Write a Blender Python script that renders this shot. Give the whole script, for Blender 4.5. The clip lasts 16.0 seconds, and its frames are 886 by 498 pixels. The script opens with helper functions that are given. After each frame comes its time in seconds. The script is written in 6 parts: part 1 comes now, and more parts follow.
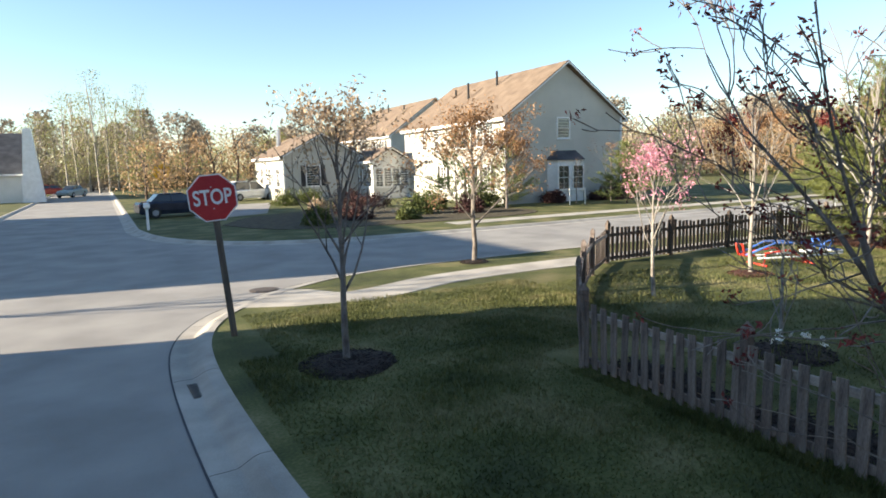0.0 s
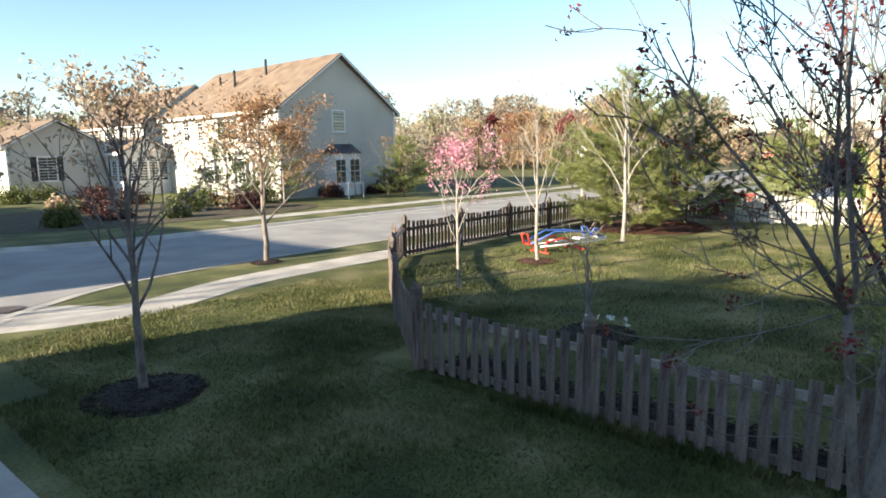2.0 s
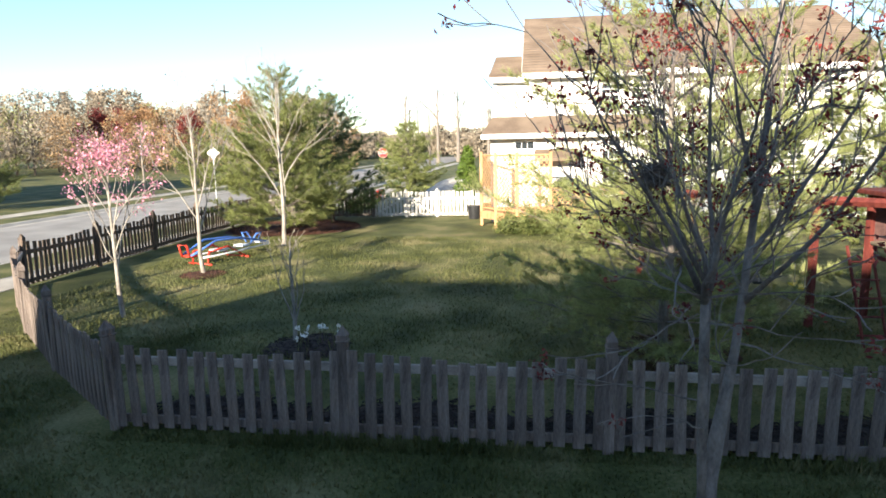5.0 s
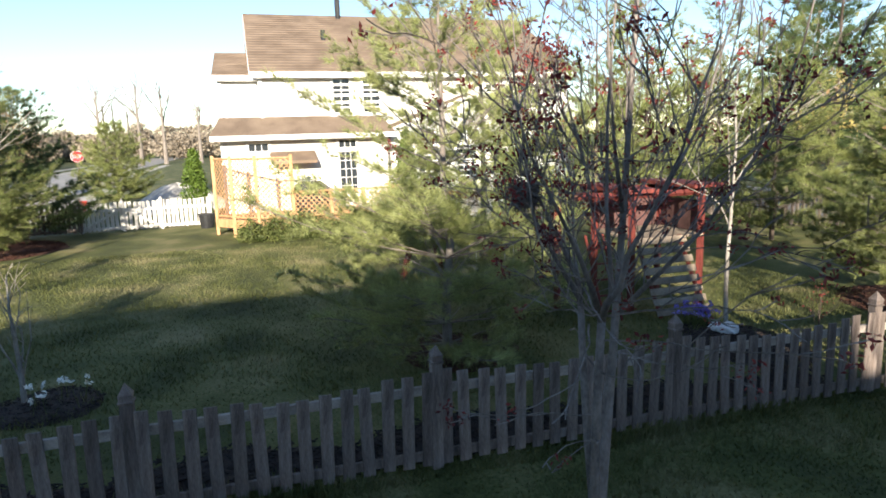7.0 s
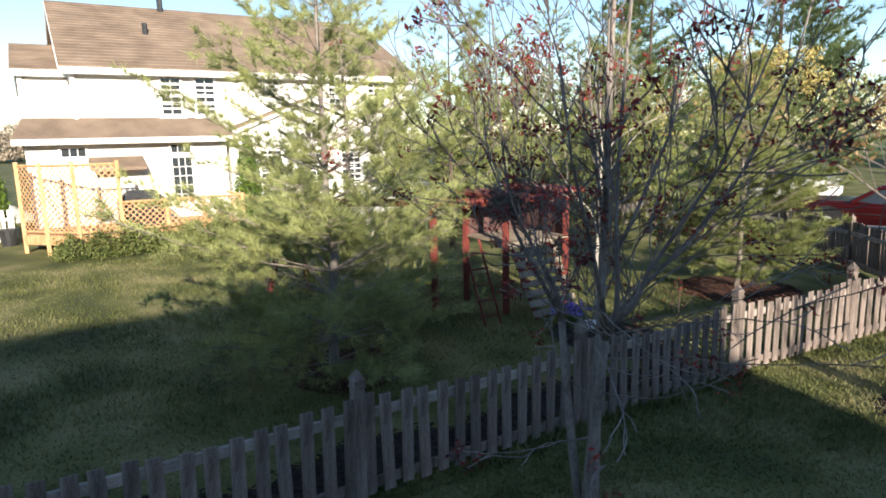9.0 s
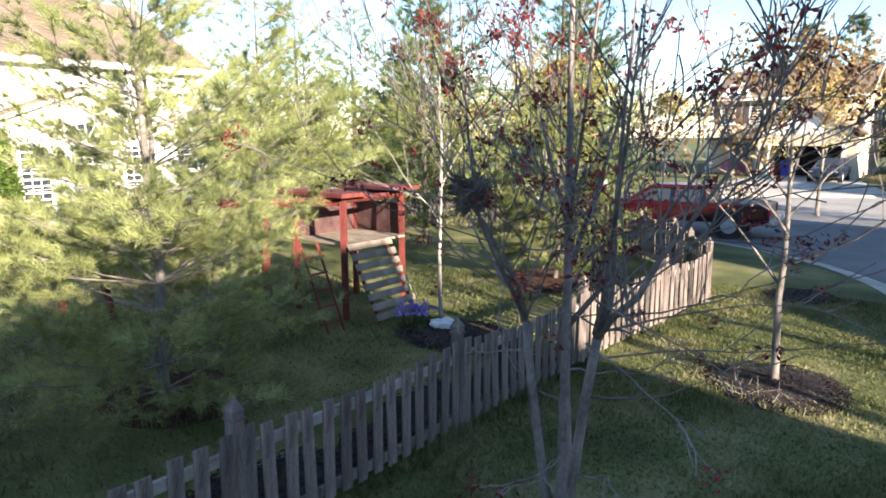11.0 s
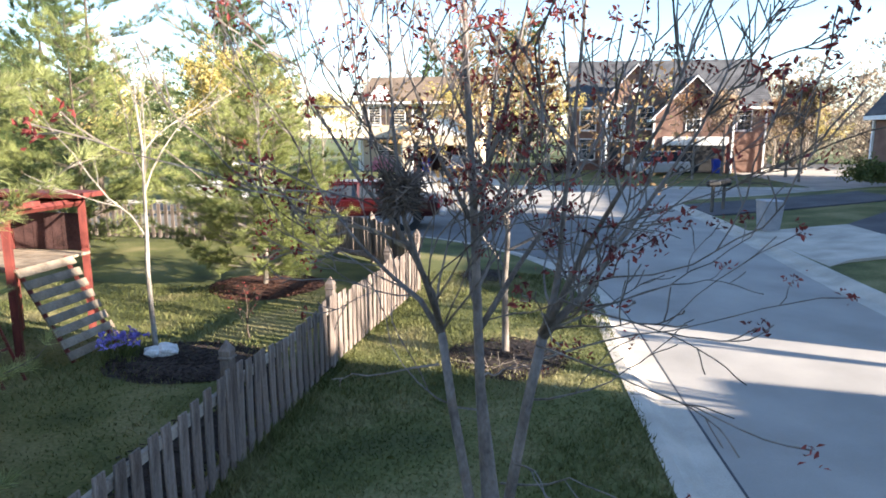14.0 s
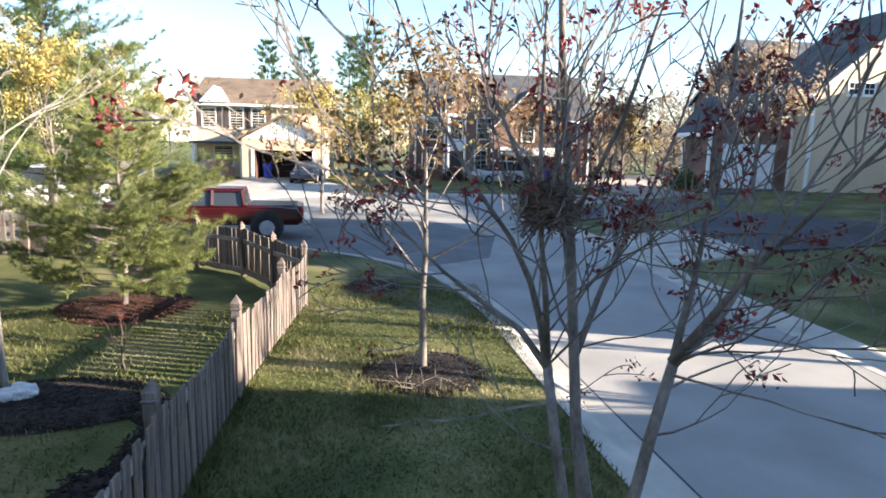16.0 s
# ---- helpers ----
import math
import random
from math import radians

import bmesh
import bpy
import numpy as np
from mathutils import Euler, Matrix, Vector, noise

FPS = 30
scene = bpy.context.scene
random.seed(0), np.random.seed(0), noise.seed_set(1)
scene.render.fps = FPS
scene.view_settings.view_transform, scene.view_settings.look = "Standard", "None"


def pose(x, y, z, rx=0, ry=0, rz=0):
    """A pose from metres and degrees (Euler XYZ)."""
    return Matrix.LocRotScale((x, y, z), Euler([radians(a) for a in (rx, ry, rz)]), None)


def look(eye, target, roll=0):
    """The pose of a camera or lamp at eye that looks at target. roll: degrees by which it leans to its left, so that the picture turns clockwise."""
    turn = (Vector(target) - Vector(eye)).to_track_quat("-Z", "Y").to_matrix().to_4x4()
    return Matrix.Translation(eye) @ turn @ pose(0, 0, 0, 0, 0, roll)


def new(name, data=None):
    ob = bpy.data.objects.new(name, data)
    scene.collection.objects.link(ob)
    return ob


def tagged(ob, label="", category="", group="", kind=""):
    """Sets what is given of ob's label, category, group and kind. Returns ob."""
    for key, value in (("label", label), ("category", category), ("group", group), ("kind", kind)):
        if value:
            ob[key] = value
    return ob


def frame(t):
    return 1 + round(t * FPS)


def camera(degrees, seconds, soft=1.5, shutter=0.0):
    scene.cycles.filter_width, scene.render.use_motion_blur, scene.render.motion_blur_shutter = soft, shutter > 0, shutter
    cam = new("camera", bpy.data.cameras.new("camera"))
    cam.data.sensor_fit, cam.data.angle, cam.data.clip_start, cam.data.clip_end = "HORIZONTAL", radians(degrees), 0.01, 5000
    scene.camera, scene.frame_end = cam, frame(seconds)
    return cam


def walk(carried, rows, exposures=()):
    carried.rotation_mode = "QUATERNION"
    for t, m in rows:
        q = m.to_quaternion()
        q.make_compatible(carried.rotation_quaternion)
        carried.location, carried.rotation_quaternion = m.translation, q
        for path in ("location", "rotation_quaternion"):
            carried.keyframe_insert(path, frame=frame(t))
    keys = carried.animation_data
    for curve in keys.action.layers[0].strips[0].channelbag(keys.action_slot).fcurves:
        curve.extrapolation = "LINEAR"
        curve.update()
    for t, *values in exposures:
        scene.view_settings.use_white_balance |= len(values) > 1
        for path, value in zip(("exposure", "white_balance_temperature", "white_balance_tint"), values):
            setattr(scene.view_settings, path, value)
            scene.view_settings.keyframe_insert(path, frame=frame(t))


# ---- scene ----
cam = camera(69.4, 16.0, 1.75)
PATH = [
    (0, (0.121, 0.084, 2.7), (1.046, 1.838, 2.437), -1.6),
    (0.5, (0.03, 0.315, 2.725), (1.135, 1.958, 2.447), -1.5),
    (1, (0.001, 0.565, 2.723), (1.251, 2.099, 2.433), -1.2),
    (1.5, (-0.032, 0.796, 2.709), (1.336, 2.225, 2.415), -0.9),
    (2, (-0.08, 1.024, 2.702), (1.401, 2.335, 2.404), -1.0),
    (2.5, (-0.104, 1.237, 2.705), (1.48, 2.419, 2.401), -0.9),
    (3, (-0.115, 1.431, 2.713), (1.568, 2.465, 2.401), -1.1),
    (3.5, (-0.125, 1.61, 2.724), (1.648, 2.48, 2.407), -0.9),
    (4, (-0.114, 1.82, 2.737), (1.74, 2.499, 2.418), -0.9),
    (4.5, (-0.103, 2.047, 2.744), (1.812, 2.527, 2.428), -1.1),
    (5, (-0.062, 2.258, 2.759), (1.892, 2.54, 2.439), -1.2),
    (5.2, (-0.044, 2.33, 2.757), (1.925, 2.488, 2.441), -0.8),
    (7.3, (0.48, 3.099, 2.9), (2.345, 2.468, 2.549), -1.9),
    (7.5, (0.533, 3.16, 2.902), (2.384, 2.487, 2.551), -1.9),
    (8, (0.686, 3.303, 2.904), (2.493, 2.52, 2.552), -2.0),
    (8.5, (0.832, 3.416, 2.922), (2.577, 2.504, 2.567), -2.0),
    (8.7, (0.896, 3.459, 2.924), (2.613, 2.497, 2.572), -1.7),
    (10.8, (1.801, 3.779, 2.804), (3.089, 2.288, 2.462), -0.6),
    (11, (1.859, 3.793, 2.817), (3.104, 2.266, 2.471), -0.3),
    (11.5, (2.004, 3.839, 2.823), (3.152, 2.237, 2.48), -0.1),
    (12, (2.209, 3.89, 2.817), (3.252, 2.218, 2.477), 0.4),
    (12.5, (2.424, 3.946, 2.821), (3.35, 2.207, 2.475), 0.1),
    (13, (2.628, 3.977, 2.814), (3.377, 2.156, 2.464), -0.2),
    (13.5, (2.827, 3.953, 2.797), (3.313, 2.045, 2.444), -0.1),
    (14, (2.982, 3.868, 2.775), (3.268, 1.919, 2.427), 0.1),
    (14.5, (3.173, 3.779, 2.746), (3.285, 1.811, 2.407), 0.5),
    (15, (3.415, 3.699, 2.744), (3.431, 1.727, 2.41), 0.6),
    (15.5, (3.693, 3.593, 2.742), (3.615, 1.623, 2.408), 1.1),
    (16, (3.989, 3.495, 2.745), (3.761, 1.534, 2.426), 1.5),
]
walk(cam, [(t, look(eye, target, roll)) for t, eye, target, roll in PATH],
     [(0, 1.75, 6950, 10), (3, 1.85, 6850, 10), (5, 1.80, 6700, 10), (8.5, 1.48, 6500, 11), (11, 2.18, 6550, 14), (12.5, 2.5, 6650, 15), (14.5, 2.48, 6650, 14), (16, 2.35, 6650, 14)])

# ---- light ----
SUN_TO = Vector((-0.921, 0.258, 0.292)).normalized()
world = bpy.data.worlds.new("sky")
scene.world = world
world.use_nodes = True
wn = world.node_tree.nodes
sky = wn.new("ShaderNodeTexSky")
sky.sky_type, sky.sun_disc = "NISHITA", False
sky.sun_elevation = math.asin(SUN_TO.z)
sky.sun_rotation = math.atan2(SUN_TO.x, SUN_TO.y)
sky.air_density, sky.dust_density, sky.ozone_density = 1.0, 0.0, 3.0
world.node_tree.links.new(sky.outputs[0], wn["Background"].inputs[0])
wn["Background"].inputs[1].default_value = 0.085
sun_data = bpy.data.lights.new("sun", "SUN")
sun_data.energy, sun_data.angle, sun_data.color = 5.0, radians(0.5), (1.0, 0.915, 0.77)
sun = new("sun", sun_data)
sun.matrix_world = look((0, 0, 60), Vector((0, 0, 60)) - SUN_TO)

# ---- materials ----
def mat(name, c1, c2, rough=0.8, scale=6.0, fine=60.0, bump=0.25, metal=0.0, spec=0.3, c3=None, stretch=(1, 1, 1), vary=0.0, trans=0.0):
    """Two-scale noise colour with bump; vary: brightness spread from piece to piece."""
    m = bpy.data.materials.new(name)
    m.use_nodes = True
    n, l = m.node_tree.nodes, m.node_tree.links
    b = n["Principled BSDF"]
    b.inputs["Roughness"].default_value, b.inputs["Metallic"].default_value = rough, metal
    b.inputs["Specular IOR Level"].default_value = spec
    co = n.new("ShaderNodeTexCoord")
    mp = n.new("ShaderNodeMapping")
    mp.inputs["Scale"].default_value = stretch
    l.new(co.outputs["Object"], mp.inputs[0])
    big, small = n.new("ShaderNodeTexNoise"), n.new("ShaderNodeTexNoise")
    big.inputs["Scale"].default_value, small.inputs["Scale"].default_value = scale, fine
    big.inputs["Detail"].default_value, small.inputs["Detail"].default_value = 5, 3
    l.new(mp.outputs[0], big.inputs[0]), l.new(mp.outputs[0], small.inputs[0])
    add = n.new("ShaderNodeMath")
    add.operation = "MULTIPLY_ADD"
    add.inputs[1].default_value = 0.45
    l.new(small.outputs[0], add.inputs[0]), l.new(big.outputs[0], add.inputs[2])
    ramp = n.new("ShaderNodeValToRGB")
    e = ramp.color_ramp.elements
    e[0].position, e[0].color = 0.52, (*c1, 1)
    e[1].position, e[1].color = 0.94, (*c2, 1)
    if c3:
        k = ramp.color_ramp.elements.new(0.72)
        k.color = (*c3, 1)
    l.new(add.outputs[0], ramp.inputs[0])
    out = ramp.outputs[0]
    if vary:
        info, geo, hsv = n.new("ShaderNodeObjectInfo"), n.new("ShaderNodeNewGeometry"), n.new("ShaderNodeHueSaturation")
        s, w = n.new("ShaderNodeMath"), n.new("ShaderNodeMapRange")
        s.operation = "ADD"
        l.new(info.outputs["Random"], s.inputs[0]), l.new(geo.outputs["Random Per Island"], s.inputs[1])
        fr = n.new("ShaderNodeMath")
        fr.operation = "FRACT"
        l.new(s.outputs[0], fr.inputs[0]), l.new(fr.outputs[0], w.inputs[0])
        w.inputs[3].default_value, w.inputs[4].default_value = 1 - vary, 1 + vary
        l.new(w.outputs[0], hsv.inputs["Value"]), l.new(out, hsv.inputs["Color"])
        out = hsv.outputs[0]
    l.new(out, b.inputs["Base Color"])
    if trans:
        t, mix = n.new("ShaderNodeBsdfTranslucent"), n.new("ShaderNodeMixShader")
        mix.inputs[0].default_value = trans
        l.new(out, t.inputs[0]), l.new(b.outputs[0], mix.inputs[1]), l.new(t.outputs[0], mix.inputs[2])
        l.new(mix.outputs[0], n["Material Output"].inputs[0])
    if bump:
        bp = n.new("ShaderNodeBump")
        bp.inputs["Strength"].default_value, bp.inputs["Distance"].default_value = bump, 0.02
        l.new(add.outputs[0], bp.inputs["Height"]), l.new(bp.outputs[0], b.inputs["Normal"])
    return m


def glass(name, tint):
    m = bpy.data.materials.new(name)
    m.use_nodes = True
    b = m.node_tree.nodes["Principled BSDF"]
    b.inputs["Base Color"].default_value, b.inputs["Roughness"].default_value = (*tint, 1), 0.04
    b.inputs["Specular IOR Level"].default_value = 0.8
    return m


GRASS = mat("grass", (0.040, 0.046, 0.012), (0.20, 0.17, 0.075), 0.9, 0.8, 26, 0.7, c3=(0.085, 0.092, 0.024))
BLADE = mat("grass_blades", (0.05, 0.062, 0.016), (0.23, 0.205, 0.10), 0.7, 0.8, 7, 0, c3=(0.105, 0.112, 0.035), vary=0.22, trans=0.25)
FIELD = mat("field_grass", (0.05, 0.075, 0.016), (0.13, 0.14, 0.05), 0.95, 0.1, 3, 0.4)
ASPHALT = mat("asphalt", (0.235, 0.218, 0.198), (0.35, 0.325, 0.292), 0.85, 0.7, 140, 0.35, c3=(0.29, 0.27, 0.245))
DARK_ASPHALT = mat("dark_asphalt", (0.04, 0.04, 0.045), (0.085, 0.085, 0.092), 0.85, 0.8, 120, 0.35)
MID_ASPHALT = mat("grey_asphalt", (0.11, 0.108, 0.106), (0.18, 0.175, 0.17), 0.85, 0.8, 130, 0.35)
CONCRETE = mat("concrete", (0.31, 0.28, 0.238), (0.52, 0.47, 0.40), 0.85, 1.4, 90, 0.3, vary=0.05)
MULCH = mat("mulch", (0.010, 0.007, 0.006), (0.042, 0.028, 0.022), 0.95, 14, 60, 1.0, vary=0.4)
BED_SOIL = mat("brown_bed", (0.035, 0.026, 0.017), (0.11, 0.09, 0.05), 0.95, 3, 30, 0.8)
RED_MULCH = mat("red_mulch", (0.03, 0.012, 0.008), (0.09, 0.038, 0.024), 0.95, 12, 60, 1.0, vary=0.35)
FENCE = mat("weathered_wood", (0.078, 0.058, 0.048), (0.26, 0.208, 0.178), 0.85, 5, 60, 0.5, stretch=(3, 3, 0.35), vary=0.24, c3=(0.155, 0.122, 0.104))
RAIL_WOOD = mat("pale_rail_wood", (0.17, 0.14, 0.12), (0.38, 0.33, 0.285), 0.85, 5, 60, 0.4, stretch=(1, 1, 1), vary=0.12)
# Darker copy of the fence wood: the unlit side's shade is in its colour.
FENCE_SHADED = mat("shaded_fence_wood", (0.055, 0.04, 0.03), (0.17, 0.125, 0.095), 0.85, 5, 60, 0.5, stretch=(3, 3, 0.35), vary=0.2)
# Lighter copy of the fence wood, with low sunlight put into the colour.
SUNLIT_WOOD = mat("sunlit_fence_wood", (0.40, 0.37, 0.33), (0.66, 0.63, 0.58), 0.8, 5, 60, 0.4, stretch=(3, 3, 0.35), vary=0.1)
CEDAR = mat("cedar", (0.33, 0.17, 0.075), (0.56, 0.33, 0.17), 0.75, 6, 60, 0.3, stretch=(3, 3, 0.5), vary=0.12)
BARK = mat("grey_bark", (0.085, 0.07, 0.06), (0.25, 0.215, 0.19), 0.9, 9, 70, 0.7, stretch=(1, 1, 0.5))
PALE_BARK = mat("pale_bark", (0.14, 0.12, 0.10), (0.40, 0.36, 0.31), 0.85, 7, 50, 0.5, stretch=(1, 1, 0.4))
TAN_BARK = mat("tan_bark", (0.10, 0.082, 0.068), (0.27, 0.23, 0.195), 0.9, 9, 60, 0.6, stretch=(1, 1, 0.4))
DARK_BARK = mat("dark_bark", (0.035, 0.026, 0.02), (0.12, 0.09, 0.07), 0.9, 9, 60, 0.7)
LEAF_RED = mat("red_leaves", (0.07, 0.014, 0.014), (0.30, 0.055, 0.045), 0.6, 3, 30, 0, vary=0.55, trans=0.35)
LEAF_ORANGE = mat("orange_leaves", (0.21, 0.11, 0.055), (0.42, 0.25, 0.13), 0.6, 2, 30, 0, vary=0.35, trans=0.35)
LEAF_RUST = mat("rusty_leaves", (0.13, 0.075, 0.035), (0.33, 0.22, 0.10), 0.6, 2, 30, 0, vary=0.45, trans=0.35)
LEAF_PINK = mat("pink_blossom", (0.50, 0.16, 0.24), (0.85, 0.42, 0.50), 0.6, 2, 30, 0, vary=0.2, trans=0.3)
LEAF_BUFF = mat("buff_leaves", (0.30, 0.21, 0.13), (0.55, 0.42, 0.29), 0.6, 2, 30, 0, vary=0.35, trans=0.3)
LEAF_YELLOW = mat("yellow_leaves", (0.34, 0.26, 0.07), (0.52, 0.44, 0.18), 0.6, 2, 30, 0, vary=0.25, trans=0.4)
LEAF_SPRING = mat("spring_leaves", (0.15, 0.17, 0.04), (0.36, 0.35, 0.12), 0.6, 1, 20, 0, vary=0.35, trans=0.35)
NEEDLE = mat("pine_needles", (0.18, 0.205, 0.07), (0.44, 0.46, 0.19), 0.55, 1.5, 20, 0, vary=0.4, trans=0.4)
# Needle green with shade mixed in, for pines the sun hardly reaches.
NEEDLE_DIM = mat("dimmed_needles", (0.11, 0.135, 0.042), (0.29, 0.31, 0.105), 0.6, 1.5, 20, 0, vary=0.4, trans=0.3)
NEEDLE_DARK = mat("dark_needles", (0.04, 0.07, 0.025), (0.12, 0.16, 0.055), 0.6, 1.5, 20, 0, vary=0.35, trans=0.3)
ARBOR = mat("arborvitae", (0.045, 0.085, 0.012), (0.13, 0.19, 0.03), 0.6, 3, 20, 0, vary=0.3, trans=0.25)
SHRUB = mat("shrub_leaves", (0.05, 0.075, 0.02), (0.17, 0.18, 0.055), 0.6, 3, 20, 0, vary=0.35, trans=0.25)
MAROON = mat("maroon_shrub", (0.03, 0.014, 0.014), (0.10, 0.045, 0.04), 0.6, 3, 20, 0, vary=0.35, trans=0.2)
# Far foliage colours, paled so that they carry the distance haze.
HAZY_WOODS = mat("hazy_bare_woods", (0.22, 0.18, 0.135), (0.42, 0.35, 0.265), 0.8, 0.4, 8, 0, vary=0.3, trans=0.25)
HAZY_ORANGE = mat("hazy_orange_leaves", (0.30, 0.185, 0.095), (0.50, 0.34, 0.19), 0.7, 0.4, 8, 0, vary=0.3, trans=0.3)
HAZY_SPRING = mat("hazy_spring_leaves", (0.20, 0.205, 0.07), (0.38, 0.36, 0.15), 0.7, 0.4, 8, 0, vary=0.3, trans=0.3)
SIDING = mat("white_siding", (0.60, 0.58, 0.54), (0.74, 0.72, 0.68), 0.7, 0.5, 30, 0.05)
GREY_SIDING = mat("grey_beige_siding", (0.42, 0.40, 0.35), (0.52, 0.50, 0.44), 0.7, 0.5, 30, 0.05)
TAN_SIDING = mat("tan_siding", (0.55, 0.44, 0.31), (0.68, 0.56, 0.41), 0.7, 0.5, 30, 0.05)
BRICK = mat("brick", (0.13, 0.075, 0.06), (0.25, 0.15, 0.115), 0.85, 1.2, 26, 0.3)
SHINGLE = mat("tan_shingles", (0.125, 0.088, 0.062), (0.22, 0.16, 0.115), 0.9, 1.2, 30, 0.4)
SHINGLE_GREY = mat("charcoal_shingles", (0.045, 0.045, 0.05), (0.10, 0.10, 0.105), 0.9, 1.2, 30, 0.4)
TRIM = mat("white_trim", (0.70, 0.69, 0.66), (0.82, 0.81, 0.79), 0.5, 3, 30, 0.03)
SHUTTER = mat("dark_shutter", (0.02, 0.02, 0.022), (0.05, 0.045, 0.045), 0.6, 3, 30, 0.05)
BROWN_SHUTTER = mat("brown_shutter", (0.07, 0.05, 0.045), (0.12, 0.09, 0.08), 0.6, 3, 30, 0.05)
PANE = glass("window_glass", (0.03, 0.035, 0.04))
SIGN_RED = mat("sign_red", (0.36, 0.012, 0.018), (0.46, 0.025, 0.03), 0.45, 2, 30, 0.02, spec=0.4)
SIGN_WHITE = mat("sign_white", (0.68, 0.67, 0.67), (0.80, 0.80, 0.80), 0.45, 3, 30, 0.02)
SIGN_YELLOW = mat("sign_yellow", (0.65, 0.36, 0.01), (0.78, 0.46, 0.02), 0.5, 2, 30, 0.02)
POST_WOOD = mat("post_wood", (0.07, 0.06, 0.05), (0.17, 0.145, 0.12), 0.9, 6, 60, 0.5, stretch=(3, 3, 0.3))
RED_PAINT = mat("red_paint", (0.42, 0.03, 0.02), (0.58, 0.07, 0.04), 0.45, 4, 40, 0.05)
BLUE_PAINT = mat("blue_paint", (0.05, 0.13, 0.42), (0.10, 0.22, 0.58), 0.45, 4, 40, 0.05)
WHITE_PLASTIC = mat("white_plastic", (0.62, 0.62, 0.62), (0.80, 0.80, 0.80), 0.4, 4, 40, 0.03)
RED_WOOD = mat("red_stained_wood", (0.085, 0.018, 0.015), (0.18, 0.04, 0.03), 0.7, 5, 50, 0.3, stretch=(3, 3, 0.6))
BOARD = mat("grey_boards", (0.15, 0.115, 0.082), (0.32, 0.255, 0.19), 0.85, 5, 50, 0.4, vary=0.2)
DARK_CLOTH = mat("dark_panel", (0.05, 0.025, 0.022), (0.11, 0.055, 0.05), 0.9, 5, 40, 0.2)
YELLOW_PLASTIC = mat("yellow_plastic", (0.70, 0.48, 0.02), (0.85, 0.62, 0.04), 0.4, 4, 40, 0.02)
ROCK = mat("white_rock", (0.45, 0.43, 0.41), (0.80, 0.78, 0.75), 0.9, 9, 50, 0.6)
GREY_PILE = mat("grey_gravel", (0.30, 0.285, 0.27), (0.52, 0.49, 0.45), 0.95, 5, 40, 1.0)
PURPLE = mat("purple_flowers", (0.16, 0.12, 0.42), (0.34, 0.28, 0.70), 0.6, 5, 30, 0, vary=0.3, trans=0.2)
PETAL = mat("white_petals", (0.78, 0.76, 0.70), (0.88, 0.86, 0.78), 0.6, 5, 30, 0, trans=0.2)
TRUCK_RED = mat("truck_red", (0.030, 0.0028, 0.004), (0.042, 0.004, 0.005), 0.28, 2, 30, 0, spec=0.4)
CAR_NAVY = mat("navy_paint", (0.012, 0.016, 0.03), (0.02, 0.026, 0.045), 0.2, 2, 30, 0, spec=0.6)
CAR_WHITE = mat("white_car_paint", (0.62, 0.62, 0.61), (0.72, 0.72, 0.71), 0.25, 2, 30, 0, spec=0.5)
CAR_GREEN = mat("pale_green_paint", (0.30, 0.34, 0.31), (0.38, 0.42, 0.39), 0.25, 2, 30, 0, spec=0.5)
CAR_RED = mat("red_car_paint", (0.30, 0.03, 0.02), (0.38, 0.05, 0.03), 0.25, 2, 30, 0, spec=0.5)
RUBBER = mat("rubber", (0.015, 0.015, 0.015), (0.03, 0.03, 0.03), 0.8, 6, 40, 0.1)
CAR_SILVER = mat("silver_car_paint", (0.36, 0.35, 0.34), (0.44, 0.43, 0.42), 0.3, 2, 30, 0, spec=0.5)
GREY_BIN = mat("grey_plastic", (0.25, 0.25, 0.26), (0.34, 0.34, 0.35), 0.6, 5, 40, 0.05)
CHROME = mat("dull_metal", (0.45, 0.45, 0.46), (0.62, 0.62, 0.63), 0.3, 6, 40, 0, metal=0.9)
BLACK = mat("black_metal", (0.014, 0.014, 0.015), (0.035, 0.035, 0.036), 0.5, 6, 40, 0.05)
IRON = mat("cast_iron", (0.07, 0.055, 0.045), (0.14, 0.11, 0.09), 0.7, 20, 80, 0.6)
BLUE_BIN = mat("blue_bin", (0.015, 0.04, 0.30), (0.03, 0.07, 0.42), 0.45, 4, 40, 0.03)
TWIG = mat("nest_twigs", (0.075, 0.058, 0.048), (0.20, 0.155, 0.128), 0.95, 20, 60, 0.3, vary=0.3)

